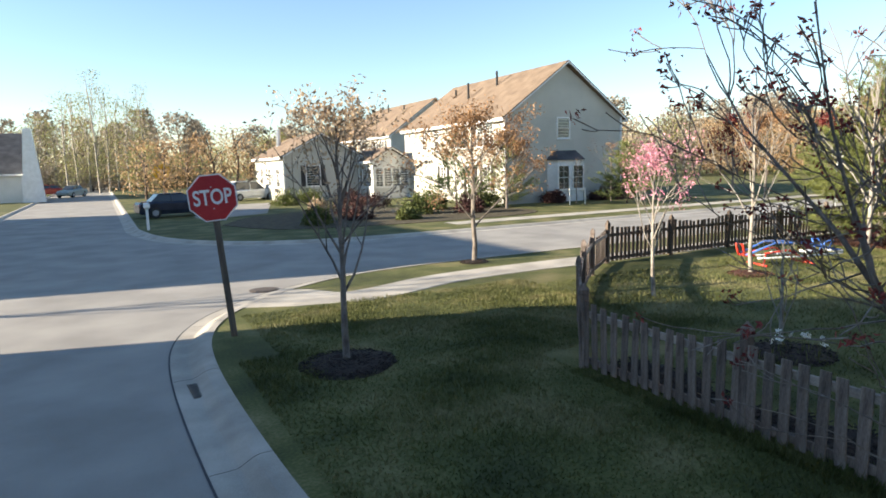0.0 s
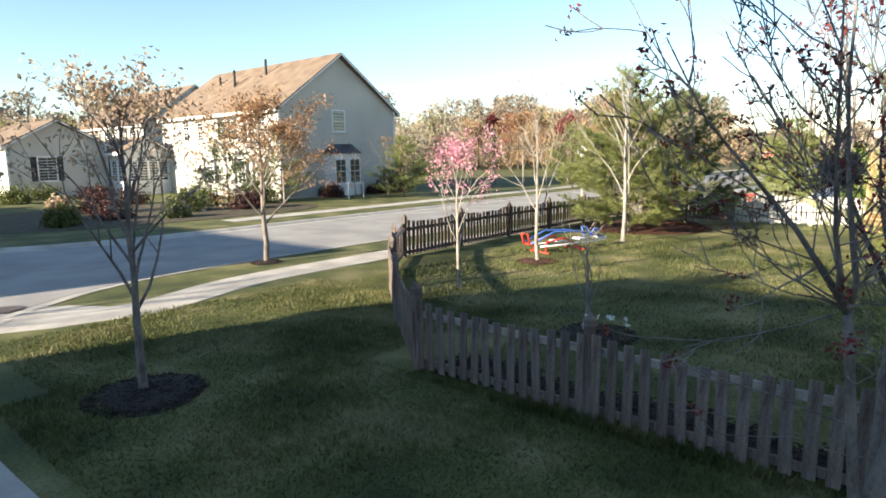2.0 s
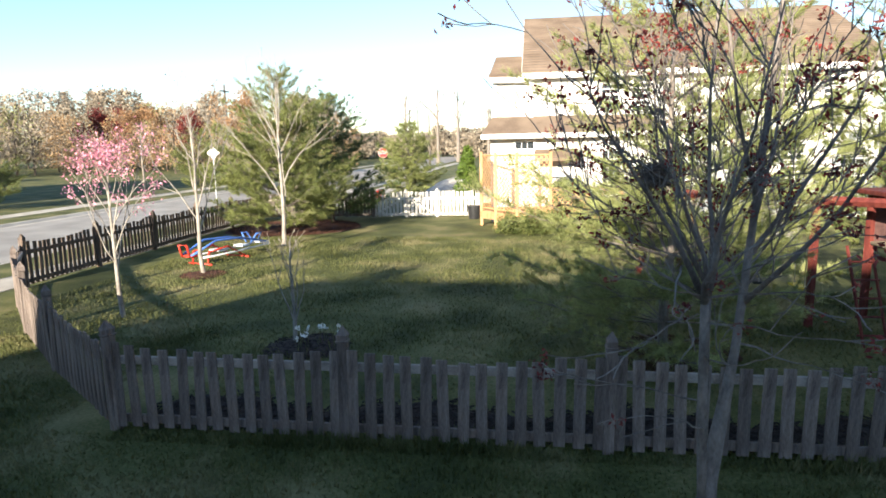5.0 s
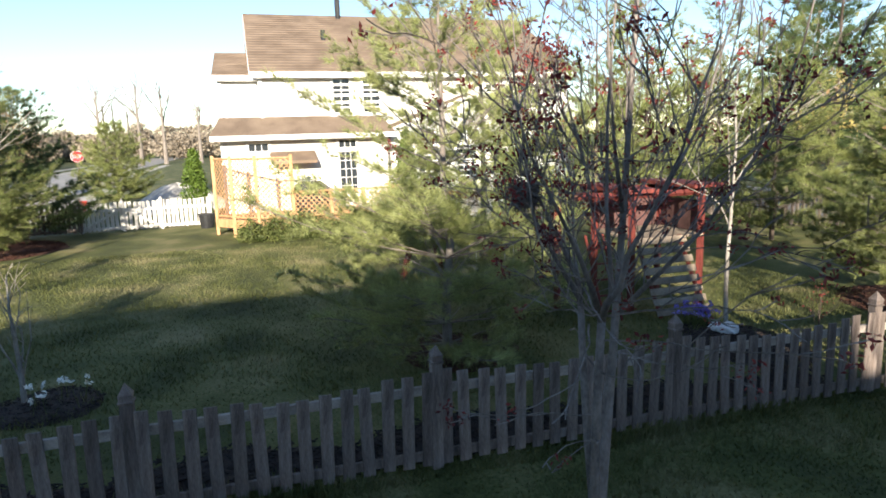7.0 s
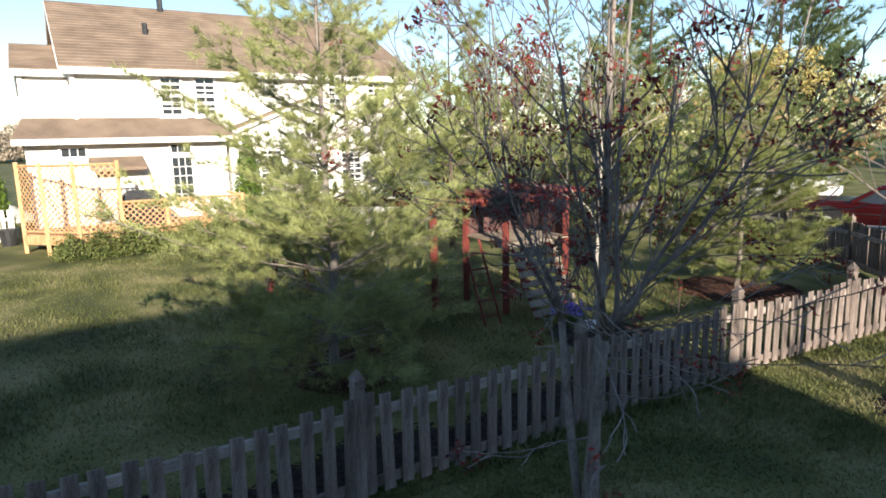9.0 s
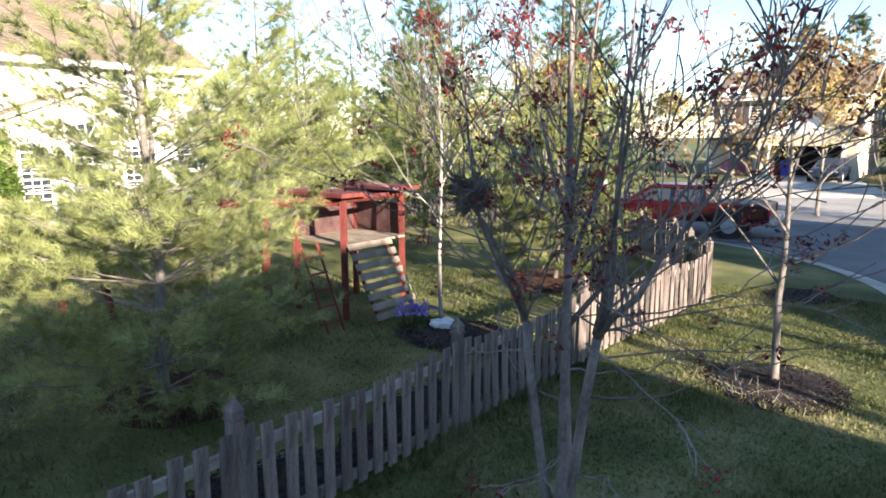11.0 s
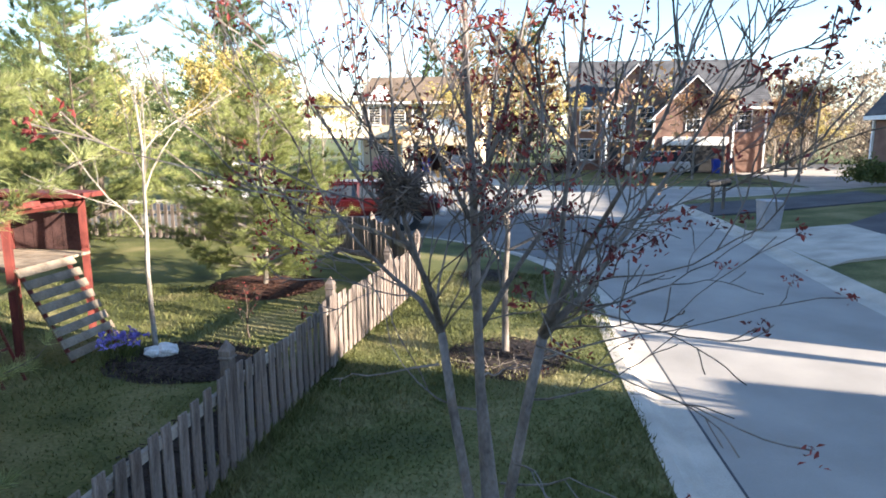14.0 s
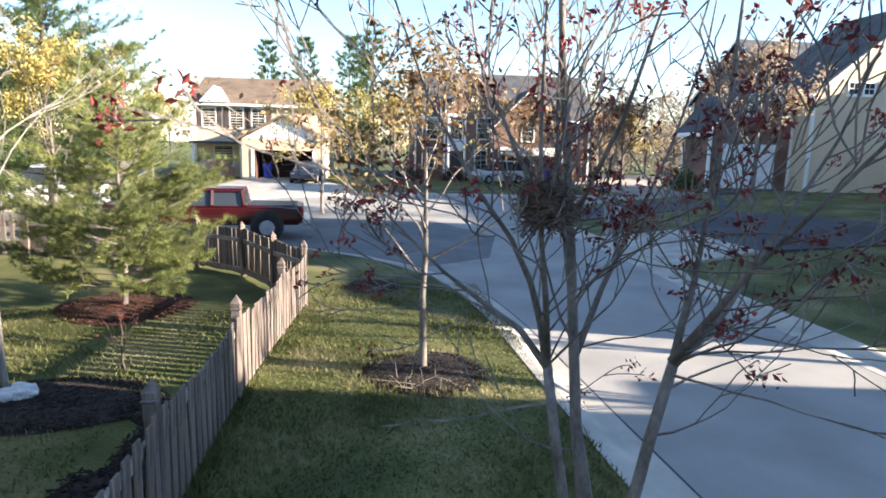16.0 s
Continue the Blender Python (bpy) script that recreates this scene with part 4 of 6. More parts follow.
def fence(name, label, nodes, m, side=1, high=0.88, dip=0.09, step=0.168, posts=True, lean=1.0):
    """Pickets on the side (1: right of the way along the nodes), rails behind, a post at each node."""
    f = thing(name, label, "fence", pose(*nodes[0], 0))
    inv = Vector((*nodes[0], 0))
    for i, p in enumerate(nodes):
        if posts:
            q = part("post", POST_DATA[m.name], m, f)
            q.matrix_basis = pose(p[0] - inv.x, p[1] - inv.y, 0, frng.uniform(-1, 1), frng.uniform(-1, 1), math.degrees(math.atan2(nodes[min(i + 1, len(nodes) - 1)][1] - nodes[max(i - 1, 0)][1], nodes[min(i + 1, len(nodes) - 1)][0] - nodes[max(i - 1, 0)][0])))
    for a, b in zip(nodes, nodes[1:]):
        a, b = Vector((*a, 0)), Vector((*b, 0))
        L, d = (b - a).length, (b - a).normalized()
        o = Vector((d.y, -d.x, 0)) * side
        ang = math.degrees(math.atan2(d.y, d.x))
        for z in (0.13, 0.735):
            mid = (a + b) / 2 - inv
            part("rail", Mesh().box(-L / 2 + 0.04, -0.019, -0.042, L / 2 - 0.04, 0.019, 0.042, 0.005), RAIL_WOOD if m == FENCE and z > 0.5 else m, f, at=pose(mid.x, mid.y, z, 0, 0, ang))
        n = max(1, round(L / step))
        for k in range(n):
            u = (k + 0.5) / n
            c = a + d * (u * L) + o * 0.031 - inv
            h = high - dip * (1 - (2 * u - 1) ** 2) + frng.uniform(-0.012, 0.012)
            q = part("picket", PICKET_DATA[m.name], m, f)
            q.matrix_basis = pose(c.x, c.y, 0.045 + frng.uniform(-0.012, 0.012), frng.uniform(-1, 1) * lean, frng.uniform(-1.6, 1.6) * lean, ang) @ Matrix.Diagonal((1, 1, h, 1))
    return f


fence("picket_fence", "weathered grey wooden picket fence along the lawn", [(5.50, 6.42), (5.48, 4.03), (5.46, 1.60), (5.44, -0.83), (5.40, -3.27), (5.24, -5.60), (5.08, -7.25)], FENCE, 1)
fence("picket_fence", "weathered picket fence curving round the yard's end", [(5.08, -7.25), (5.75, -8.3), (6.55, -9.75), (7.7, -10.7), (9.6, -11.6), (11.8, -12.0)], FENCE, 1, 0.95, 0.04, 0.115)
fence("picket_fence", "weathered picket fence beside the pavement corner", [(5.50, 6.42), (7.05, 8.35), (8.6, 10.1), (10.15, 11.6), (11.65, 12.75)], FENCE, -1)
fence("picket_fence", "picket fence along the street pavement, coloured as its unlit side", [(11.65, 12.75), (14.05, 12.82), (16.5, 12.88), (18.95, 12.92), (21.4, 12.95), (24.2, 12.95)], FENCE_SHADED, -1, 0.95, 0.09, 0.15)
fence("picket_fence", "weathered picket fence across the yard's far side", [(24.2, 12.95), (24.3, 10.7), (24.4, 8.5)], FENCE, -1, 0.95, 0.03, 0.15)
gt = fence("fence_gate", "picket gate with diagonal brace, coloured as sunlit", [(24.4, 8.5), (24.45, 7.2), (24.5, 6.0)], SUNLIT_WOOD, -1, 0.98, 0.03, 0.15)
part("brace", Mesh().tube([(0, -0.1, 0.15), (0.05, -1.2, 0.75)], [0.045, 0.045], 4), SUNLIT_WOOD, gt)
part("brace", Mesh().tube([(0.05, -1.35, 0.75), (0.1, -2.4, 0.15)], [0.045, 0.045], 4), SUNLIT_WOOD, gt)
fence("picket_fence", "picket fence running to the house, coloured as sunlit", [(24.5, 6.0), (24.55, 4.4)], SUNLIT_WOOD, -1, 0.98, 0.03, 0.15)
fence("picket_fence", "picket fence behind the play set", [(24.0, -9.7), (21.5, -11.5), (18.5, -12.0), (15.5, -12.1), (11.8, -12.0)], FENCE, 1, 0.95, 0.04, 0.2)
fence("picket_fence", "low picket fence by the house", [(22.8, -4.6), (20.4, -4.6), (18.2, -4.7)], SUNLIT_WOOD, 1, 0.9, 0.03, 0.17)

# ---- trees and plants ----
def scatter(me, rng, p, n, spread, size, flat=0.5, long=1.0):
    """n small leaves round p."""
    for _ in range(n):
        c = Vector(p) + Vector((rng.gauss(0, spread), rng.gauss(0, spread), rng.gauss(0, spread * 0.8)))
        a = Vector((rng.gauss(0, 1), rng.gauss(0, 1), rng.gauss(0, 1))).normalized()
        b = a.cross(Vector((rng.gauss(0, 1), rng.gauss(0, 1), rng.gauss(0, 1)))).normalized()
        s = size * rng.uniform(0.6, 1.3)
        k = a.cross(b) * s * 0.25
        me.add([c - a * s * long, c - b * s * flat + k, c + a * s * long, c + b * s * flat + k], [(0, 1, 2, 3)])


def bough(wood, tips, rng, p, d, length, r, depth, bend=0.16, up=0.05, fork=3, shrink=0.62, nseg=4, splay=0.7, limit=None):
    """A limb that wanders, thins and throws smaller limbs; the twigs' ends go into tips."""
    pts, rad = [Vector(p)], [r]
    d = Vector(d).normalized()
    for i in range(nseg):
        d = (d + Vector((rng.gauss(0, bend), rng.gauss(0, bend), rng.gauss(0, bend) + up))).normalized()
        q = pts[-1] + d * (length / nseg)
        if limit is not None and (q - limit[0]).length > limit[1]:
            break
        pts.append(q)
        rad.append(max(r * (1 - 0.62 * (i + 1) / nseg), 0.0028))
    if len(pts) < 2:
        return
    nseg = len(pts) - 1
    wood.tube(pts, rad, 7 if r > 0.03 else 5 if r > 0.012 else 3)
    if depth == 0:
        tips.append((pts[-1], d))
        return
    for i in range(fork):
        u = rng.uniform(0.35, 1.0) if i else 1.0
        k = min(int(u * nseg), nseg - 1)
        f = u * nseg - k
        q = pts[k].lerp(pts[k + 1], f)
        side = d.cross(Vector((rng.gauss(0, 1), rng.gauss(0, 1), rng.gauss(0, 1)))).normalized()
        e = (d + side * splay * rng.uniform(0.5, 1.3)).normalized() if i else (d + side * 0.25).normalized()
        rr = rad[k] * (0.68 if i else 0.9)
        bough(wood, tips, rng, q, e, length * shrink * rng.uniform(0.7, 1.15), max(rr, 0.003), depth - 1, bend, up, fork, shrink, max(2, nseg - 1), splay, limit)


def tree(name, label, x, y, trunk_h, h, r, bark, leaf, nleaf, leaf_size, seed, depth=3, limbs=9, spread=0.75, leafy=0.06, clean=None, lean=(0, 0), crown_name="crown", z0=0.0, group=""):
    """A young street tree: trunk, upswept limbs, and a thin crown of leaves."""
    rng = random.Random(seed)
    t = thing(name, label, "tree", pose(x, y, z0), group)
    wood, tips = Mesh(), []
    n = 7
    axis = [Vector((lean[0] * u + rng.gauss(0, 0.012), lean[1] * u + rng.gauss(0, 0.012), h * 0.86 * u)) for u in [i / n for i in range(n + 1)]]
    trunk = Mesh().tube([Vector((0, 0, -0.05))] + axis, [r * 1.5] + [r * (1.08 - 0.85 * i / n) for i in range(n + 1)], 9)
    part("trunk", trunk, bark, t, smooth=True)
    for i in range(limbs):
        u = trunk_h / h + (0.86 - trunk_h / h) * (i / max(limbs - 1, 1)) ** 0.9
        k = min(int(u / 0.86 * n), n - 1)
        q = axis[k].lerp(axis[k + 1], u / 0.86 * n - k)
        a = i * 2.4 + rng.uniform(-0.4, 0.4)
        d = Vector((math.cos(a) * spread, math.sin(a) * spread, 0.9))
        L = (h - q.z) * 0.62 * rng.uniform(0.75, 1.1) * (0.75 if i > limbs - 3 else 1)
        wood = Mesh()
        bough(wood, tips, rng, q, d, L, r * (0.42 - 0.2 * i / limbs), depth - 1, 0.13, 0.05, 3, 0.55, 4, 0.6)
        part("limb", wood, bark, t)
    if leaf is not None:
        cs = [p for p, d in tips] + [p - d * 0.15 for p, d in tips]
        tagged(part(crown_name, leaf_cloud("crown", cs, max(1, int(nleaf * 0.75)), leafy, leaf_size, seed, leaf), leaf, t), kind="stuff")
    return t


def pine(name, label, x, y, h, r, needles, seed, bark=TAN_BARK, tuft=0.085, dens=1.0, low=0.25, z0=0.0, blades=26, thin=0.0026, airy=0.45):
    """A soft pine: whorled limbs, upturned at their ends, hung with tufts of needles."""
    rng = random.Random(seed)
    t = thing(name, label, "pine tree", pose(x, y, z0))
    axis = [Vector((rng.gauss(0, 0.02), rng.gauss(0, 0.02), h * i / 8)) for i in range(9)]
    part("trunk", Mesh().tube([Vector((0, 0, -0.05))] + axis, [0.028 * h * 0.6] + [max(0.02 * h * 0.6 * (1 - i / 8.3), 0.006) for i in range(9)], 8), bark, t, smooth=True)
    wood, cs, ds = Mesh(), [], []
    z = low
    while z < h * 0.97:
        u = z / h
        reach = r * (1 - u) ** 0.75 * (0.75 + 0.5 * min(1, u * 5)) + 0.12
        for b in range(max(4, int(6.5 * dens * (1.15 - airy * u)))):
            a = rng.uniform(0, 6.283)
            L = reach * rng.uniform(0.6, 1.15)
            d = Vector((math.cos(a), math.sin(a), 0.10 + 0.5 * u + rng.gauss(0, 0.07)))
            pts = [Vector((0, 0, z)) + d * (L * s) + Vector((0, 0, 0.16 * L * s * s)) for s in (0, 0.35, 0.7, 1.0)]
            wood.tube(pts, [0.004 * h * 0.6 * (1 - u) + 0.004, 0.007, 0.005, 0.003], 4)
            side = Vector((-d.y, d.x, 0)).normalized()
            m = max(4, int(L / (tuft * 0.95)))
            for k in range(m):
                s = 0.25 + 0.75 * (k + rng.random()) / m
                i = 1 if s < 0.7 else 2
                q = pts[i].lerp(pts[i + 1], min(1, (s - (0.35, 0.7)[i - 1]) / (0.35, 0.3)[i - 1])) if s > 0.35 else pts[0].lerp(pts[1], s / 0.35)
                w = (side * rng.choice((-1, 1)) * rng.uniform(0.4, 1.0) + d * 0.7 + Vector((0, 0, rng.gauss(0.15, 0.22)))).normalized()
                l = (0.16 + 0.30 * L * (1.15 - s)) * rng.uniform(0.5, 1.1)
                wood.tube([q, q + w * l], [0.004, 0.002], 3)
                n = max(2, int(l / (tuft * 0.5)))
                for j in range(n):
                    cs.append(q + w * (l * (0.25 + 0.75 * (j + 0.6) / n)) + Vector((rng.gauss(0, 0.018), rng.gauss(0, 0.018), rng.gauss(0.01, 0.02))))
                    ds.append((w + Vector((0, 0, 0.35))).normalized())
        z += max(0.17, 0.055 * h) * rng.uniform(0.8, 1.2)
    part("limb_whorl", wood, bark, t)
    g = np.random.default_rng(seed)
    c, o = np.repeat(np.array(cs), blades, 0), np.repeat(np.array(ds), blades, 0)
    k = len(c)
    o = o + g.normal(0, 0.5, (k, 3))
    o /= np.linalg.norm(o, axis=1)[:, None]
    sd = np.cross(o, g.normal(0, 1, (k, 3)))
    sd *= (thin / np.linalg.norm(sd, axis=1))[:, None]
    tip = c + o * (tuft * g.uniform(0.7, 1.35, k))[:, None]
    tagged(part("needle_foliage", fast("needles", np.stack([c - sd, c + sd, tip], 1), 3, needles), needles, t), kind="stuff")
    return t


def shrub(name, label, x, y, rx, ry, h, leaf, seed, n=900, size=0.035, z0=0.0, category="shrub", cone=False):
    """An uneven clump of leaves on a few stems."""
    rng = random.Random(seed)
    t = thing(name, label, category, pose(x, y, z0))
    st, cs = Mesh(), []
    for k in range(7):
        a = rng.uniform(0, 6.28)
        e = Vector((math.cos(a) * rx * 0.6, math.sin(a) * ry * 0.6, h * 0.75)) if not cone else Vector((math.cos(a) * 0.1, math.sin(a) * 0.1, h * 0.95))
        st.tube([(0, 0, -0.03), e * 0.5 + Vector((0, 0, 0.08)), e], [0.018, 0.012, 0.005], 4)
    part("stem_clump", st, DARK_BARK, t)
    for _ in range(n):
        a, u = rng.uniform(0, 6.283), rng.random()
        k = (rng.random() ** 0.4) * (1 + 0.18 * math.sin(a * 3 + seed) + 0.12 * math.sin(a * 7))
        if cone:
            rr = (1 - u) ** 0.6 * min(1, 0.6 + u * 4)
            p = Vector((math.cos(a) * rx * rr * k, math.sin(a) * ry * rr * k, 0.05 + u * h * 0.97))
        else:
            el = math.acos(1 - u) if u < 1 else 1.5
            p = Vector((math.cos(a) * rx * math.sin(el) * k, math.sin(a) * ry * math.sin(el) * k, 0.04 + h * math.cos(el) * k * 0.95))
        cs.append(p)
    tagged(part("foliage", leaf_cloud("foliage", cs, 4, 0.02 + size * 0.6, size, seed, leaf), leaf, t), kind="stuff")
    return t


# The small tree that the camera circles: three stems from one low fork.
rng = random.Random(11)
M = thing("crabapple_tree", "bare multi-stemmed grey tree with red buds", "tree", pose(3.15, 1.38, 0))
O = Vector((3.15, 1.38, 0))
STEMS = [
    (0.040, [(3.15, 1.38, -0.05), (3.13, 1.39, 0.5), (3.12, 1.38, 1.05), (3.20, 1.26, 1.7), (3.24, 1.19, 2.4), (3.29, 1.12, 3.1), (3.33, 1.05, 4.0), (3.36, 1.0, 4.7)]),
    (0.027, [(3.13, 1.39, 0.72), (3.07, 1.43, 1.25), (3.00, 1.46, 1.72), (2.94, 1.48, 2.04)]),
    (0.025, [(3.14, 1.38, 0.78), (3.24, 1.38, 1.3), (3.31, 1.37, 1.68), (3.355, 1.36, 1.98)]),
    (0.020, [(2.945, 1.48, 2.02), (2.87, 1.50, 2.12), (2.78, 1.49, 2.21), (2.70, 1.50, 2.37), (2.59, 1.49, 2.53), (2.42, 1.47, 2.80), (2.26, 1.45, 3.2)]),
    (0.017, [(2.945, 1.48, 2.02), (2.91, 1.45, 2.15), (2.89, 1.47, 2.30), (2.88, 1.50, 2.55), (2.85, 1.52, 2.95), (2.81, 1.50, 3.6), (2.80, 1.50, 4.2)]),
    (0.018, [(2.95, 1.48, 2.03), (2.88, 1.57, 2.20), (2.83, 1.66, 2.36), (2.75, 1.79, 2.55), (2.64, 1.98, 2.82), (2.55, 2.12, 3.15)]),
    (0.017, [(3.355, 1.36, 1.97), (3.39, 1.37, 2.14), (3.45, 1.43, 2.30), (3.53, 1.47, 2.45), (3.66, 1.50, 2.62), (3.82, 1.52, 2.9), (3.97, 1.5, 3.3)]),
    (0.015, [(3.355, 1.36, 1.97), (3.45, 1.32, 2.10), (3.58, 1.28, 2.19), (3.72, 1.21, 2.29), (3.92, 1.1, 2.48), (4.12, 1.0, 2.8)]),
    (0.014, [(3.36, 1.37, 2.02), (3.41, 1.49, 2.25), (3.46, 1.58, 2.46), (3.49, 1.62, 2.8), (3.5, 1.66, 3.3), (3.52, 1.7, 3.9)]),
    (0.015, [(3.215, 1.23, 1.95), (3.06, 1.07, 2.2), (2.91, 0.96, 2.42), (2.72, 0.86, 2.75), (2.56, 0.8, 3.2), (2.46, 0.75, 3.8)]),
    (0.014, [(3.23, 1.2, 2.2), (3.22, 1.0, 2.5), (3.2, 0.78, 2.9), (3.15, 0.62, 3.5), (3.12, 0.55, 4.1)]),
    (0.013, [(3.245, 1.18, 2.4), (3.42, 1.06, 2.7), (3.58, 0.96, 3.1), (3.68, 0.9, 3.7)]),
    (0.012, [(3.25, 1.18, 2.45), (3.12, 1.32, 2.85), (3.0, 1.44, 3.4), (2.95, 1.5, 4.1)]),
]
wood, tips = Mesh(), []
LIMIT = (Vector((0, 0, 2.9)), 1.6)
for j, (r0, s) in enumerate(STEMS):
    pts = [Vector(p) - O for p in s]
    n = len(pts)
    last = 0.14 if j not in (1, 2) else 0.72
    rad = [r0 * (1 - (1 - last) * (i / (n - 1)) ** 0.8) for i in range(n)]
    if j == 0:
        rad[0], rad[1], rad[2] = 0.075, 0.056, 0.047
    wood = Mesh()
    part("stem", Mesh().tube(pts, rad, 9), BARK, M, smooth=True)
    if j in (1, 2):
        continue
    for i in range(1 if j else 4, n):
        for _ in range(2 if i < n - 1 else 3):
            u = rng.random()
            q = pts[i - 1].lerp(pts[i], u)
            d = (pts[i] - pts[i - 1]).normalized()
            side = d.cross(Vector((rng.gauss(0, 1), rng.gauss(0, 1), rng.gauss(0, 0.6)))).normalized()
            e = d * 0.7 + side * 0.75
            bough(wood, tips, rng, q, e, rng.uniform(0.3, 0.75), max(rad[i] * 0.45, 0.0042), 2, 0.14, 0.075, 3, 0.5, 5, 0.75, LIMIT)
    tagged(part("twig_spray", wood, BARK, M, "fine grey twigs"), kind="stuff")
# Low drooping shoots.
wood = Mesh()
for q, e in (((3.10, 1.40, 1.35), (-0.7, 0.5, 0.1)), ((3.2, 1.25, 1.6), (0.7, 0.3, 0.0)), ((3.0, 1.46, 1.75), (-0.95, 0.1, 0.05)), ((2.96, 1.47, 1.92), (-0.9, -0.25, 0.1)), ((2.87, 1.5, 2.12), (-0.95, 0.15, 0.0)), ((3.36, 1.39, 1.85), (0.8, -0.2, 0.0)), ((3.05, 1.45, 1.5), (-0.2, 0.9, -0.1)), ((2.9, 1.6, 2.2), (-1, 0.2, -0.2)), ((2.97, 1.53, 2.0), (-0.8, 0.4, -0.1)), ((3.2, 1.24, 1.75), (-0.3, -0.9, 0.0))):
    bough(wood, tips, rng, Vector(q) - O, e, rng.uniform(0.4, 0.7), 0.006, 2, 0.16, 0.0, 2, 0.6, 5, 0.7, LIMIT)
tagged(part("twig_spray", wood, BARK, M, "fine drooping grey twigs"), kind="stuff")
buds = Mesh()
for p, d in tips:
    if rng.random() < 0.42:
        scatter(buds, rng, p, rng.randint(9, 17), 0.021, 0.0135, 0.45)
tagged(part("bud_spray", buds, LEAF_RED, M, "small dark red unfolding leaves"), kind="stuff")
nest = thing("bird_nest", "dark twig bird nest lodged in the fork", "nest", pose(3.465, 1.63, 2.54))
nm = Mesh()
for _ in range(260):
    a, z = rng.uniform(0, 6.28), rng.uniform(-0.02, 0.10)
    rr = rng.uniform(0.015, 0.07) * (0.55 + 0.45 * min(1, (z + 0.04) / 0.08))
    p = Vector((math.cos(a) * rr, math.sin(a) * rr, z))
    e = Vector((-math.sin(a), math.cos(a), rng.gauss(0, 0.7))).normalized() * rng.uniform(0.03, 0.11)
    nm.tube([p - e, p + e * 0.2, p + e + Vector((0, 0, rng.gauss(0, 0.012)))], [0.0025] * 3, 3)
part("nest_bowl", nm, TWIG, nest)

tree("street_tree", "young bare tree with a few buff leaves in mulch", 2.93, 8.38, 0.95, 3.75, 0.05, BARK, LEAF_BUFF, 8, 0.032, 21, 3, 20, 0.42, 0.06)
tree("street_tree", "young tree with orange-brown spring leaves", 9.0, 15.1, 0.95, 4.3, 0.07, TAN_BARK, LEAF_ORANGE, 17, 0.042, 22, 3, 18, 0.85, 0.13)
tree("redbud_tree", "small pale-trunked tree in pink blossom", 9.55, 9.15, 0.75, 3.05, 0.04, PALE_BARK, LEAF_PINK, 9, 0.028, 23, 3, 14, 0.42, 0.06)
tree("birch_tree", "thin pale young tree with bare branches", 13.1, 9.6, 0.9, 4.0, 0.05, PALE_BARK, LEAF_ORANGE, 2, 0.025, 24, 3, 11, 0.34, 0.05)
tree("birch_tree", "pale bare tree in front of the pines", 17.3, 9.35, 0.9, 5.3, 0.06, PALE_BARK, None, 0, 0, 25, 3, 13, 0.34)
tree("birch_tree", "slender white-barked tree among white stones", 7.85, -3.5, 1.5, 4.3, 0.033, PALE_BARK, LEAF_BUFF, 2, 0.022, 26, 3, 10, 0.55, 0.04)
tree("street_tree", "young tree with rusty leaves in a mulch ring", 3.33, -4.0, 1.15, 4.0, 0.045, TAN_BARK, LEAF_RUST, 14, 0.036, 27, 3, 14, 0.8, 0.09)
tree("yellow_tree", "young tree with yellow spring leaves", 11.5, -12.8, 1.0, 5.0, 0.07, TAN_BARK, LEAF_YELLOW, 34, 0.05, 28, 3, 13, 0.6, 0.12)
tree("yellow_tree", "young tree with golden spring leaves", 5.9, -22.5, 1.0, 5.0, 0.07, TAN_BARK, LEAF_YELLOW, 24, 0.06, 29, 3, 12, 0.6, 0.14)
tree("street_tree", "thin young street tree tied to stakes", 26.2, 31.5, 0.9, 3.2, 0.04, TAN_BARK, LEAF_RED, 2, 0.03, 30, 2, 9, 0.6, 0.06)
tree("street_tree", "thin young street tree with reddish buds", 29.5, 32.0, 0.9, 4.0, 0.05, TAN_BARK, LEAF_ORANGE, 4, 0.04, 31, 3, 10, 0.6, 0.1)
for k, (x, y, m) in enumerate(((38, 27, LEAF_ORANGE), (45, 27.5, LEAF_RED), (52, 28, LEAF_ORANGE), (61, 28, LEAF_ORANGE), (33, 17.5, LEAF_ORANGE), (40, 31, LEAF_RED))):
    tree("street_tree", "street tree with reddish-orange spring buds", x, y, 1.2, 5.5, 0.08, TAN_BARK, m, 20, 0.07, 40 + k, 3, 11, 0.6, 0.18)
for k, (x, y, m) in enumerate(((-10.5, -19.5, LEAF_BUFF), (-7, -40, LEAF_ORANGE), (-16, -52, LEAF_ORANGE), (2.5, -37, LEAF_YELLOW), (18, -40, LEAF_YELLOW), (-10, -44.5, LEAF_BUFF))):
    tree("street_tree", "front-yard tree with brownish spring leaves", x, y, 1.2, 5.8, 0.09, TAN_BARK, m, 20, 0.08, 50 + k, 3, 12, 0.65, 0.18, z0=0.8 if k == 0 else 0)
# Unseen bare trees, added to streak the lawn and road with shadow.
for k, (x, y) in enumerate(((-8.2, -0.6), (-7.4, -3.0), (-9.6, 17.5))):
    tree("street_tree", "unseen bare tree added on the west side for dappled shade", x, y, 1.4, 6.8, 0.09, TAN_BARK, None, 0, 0, 65 + k, 3, 14, 0.6)
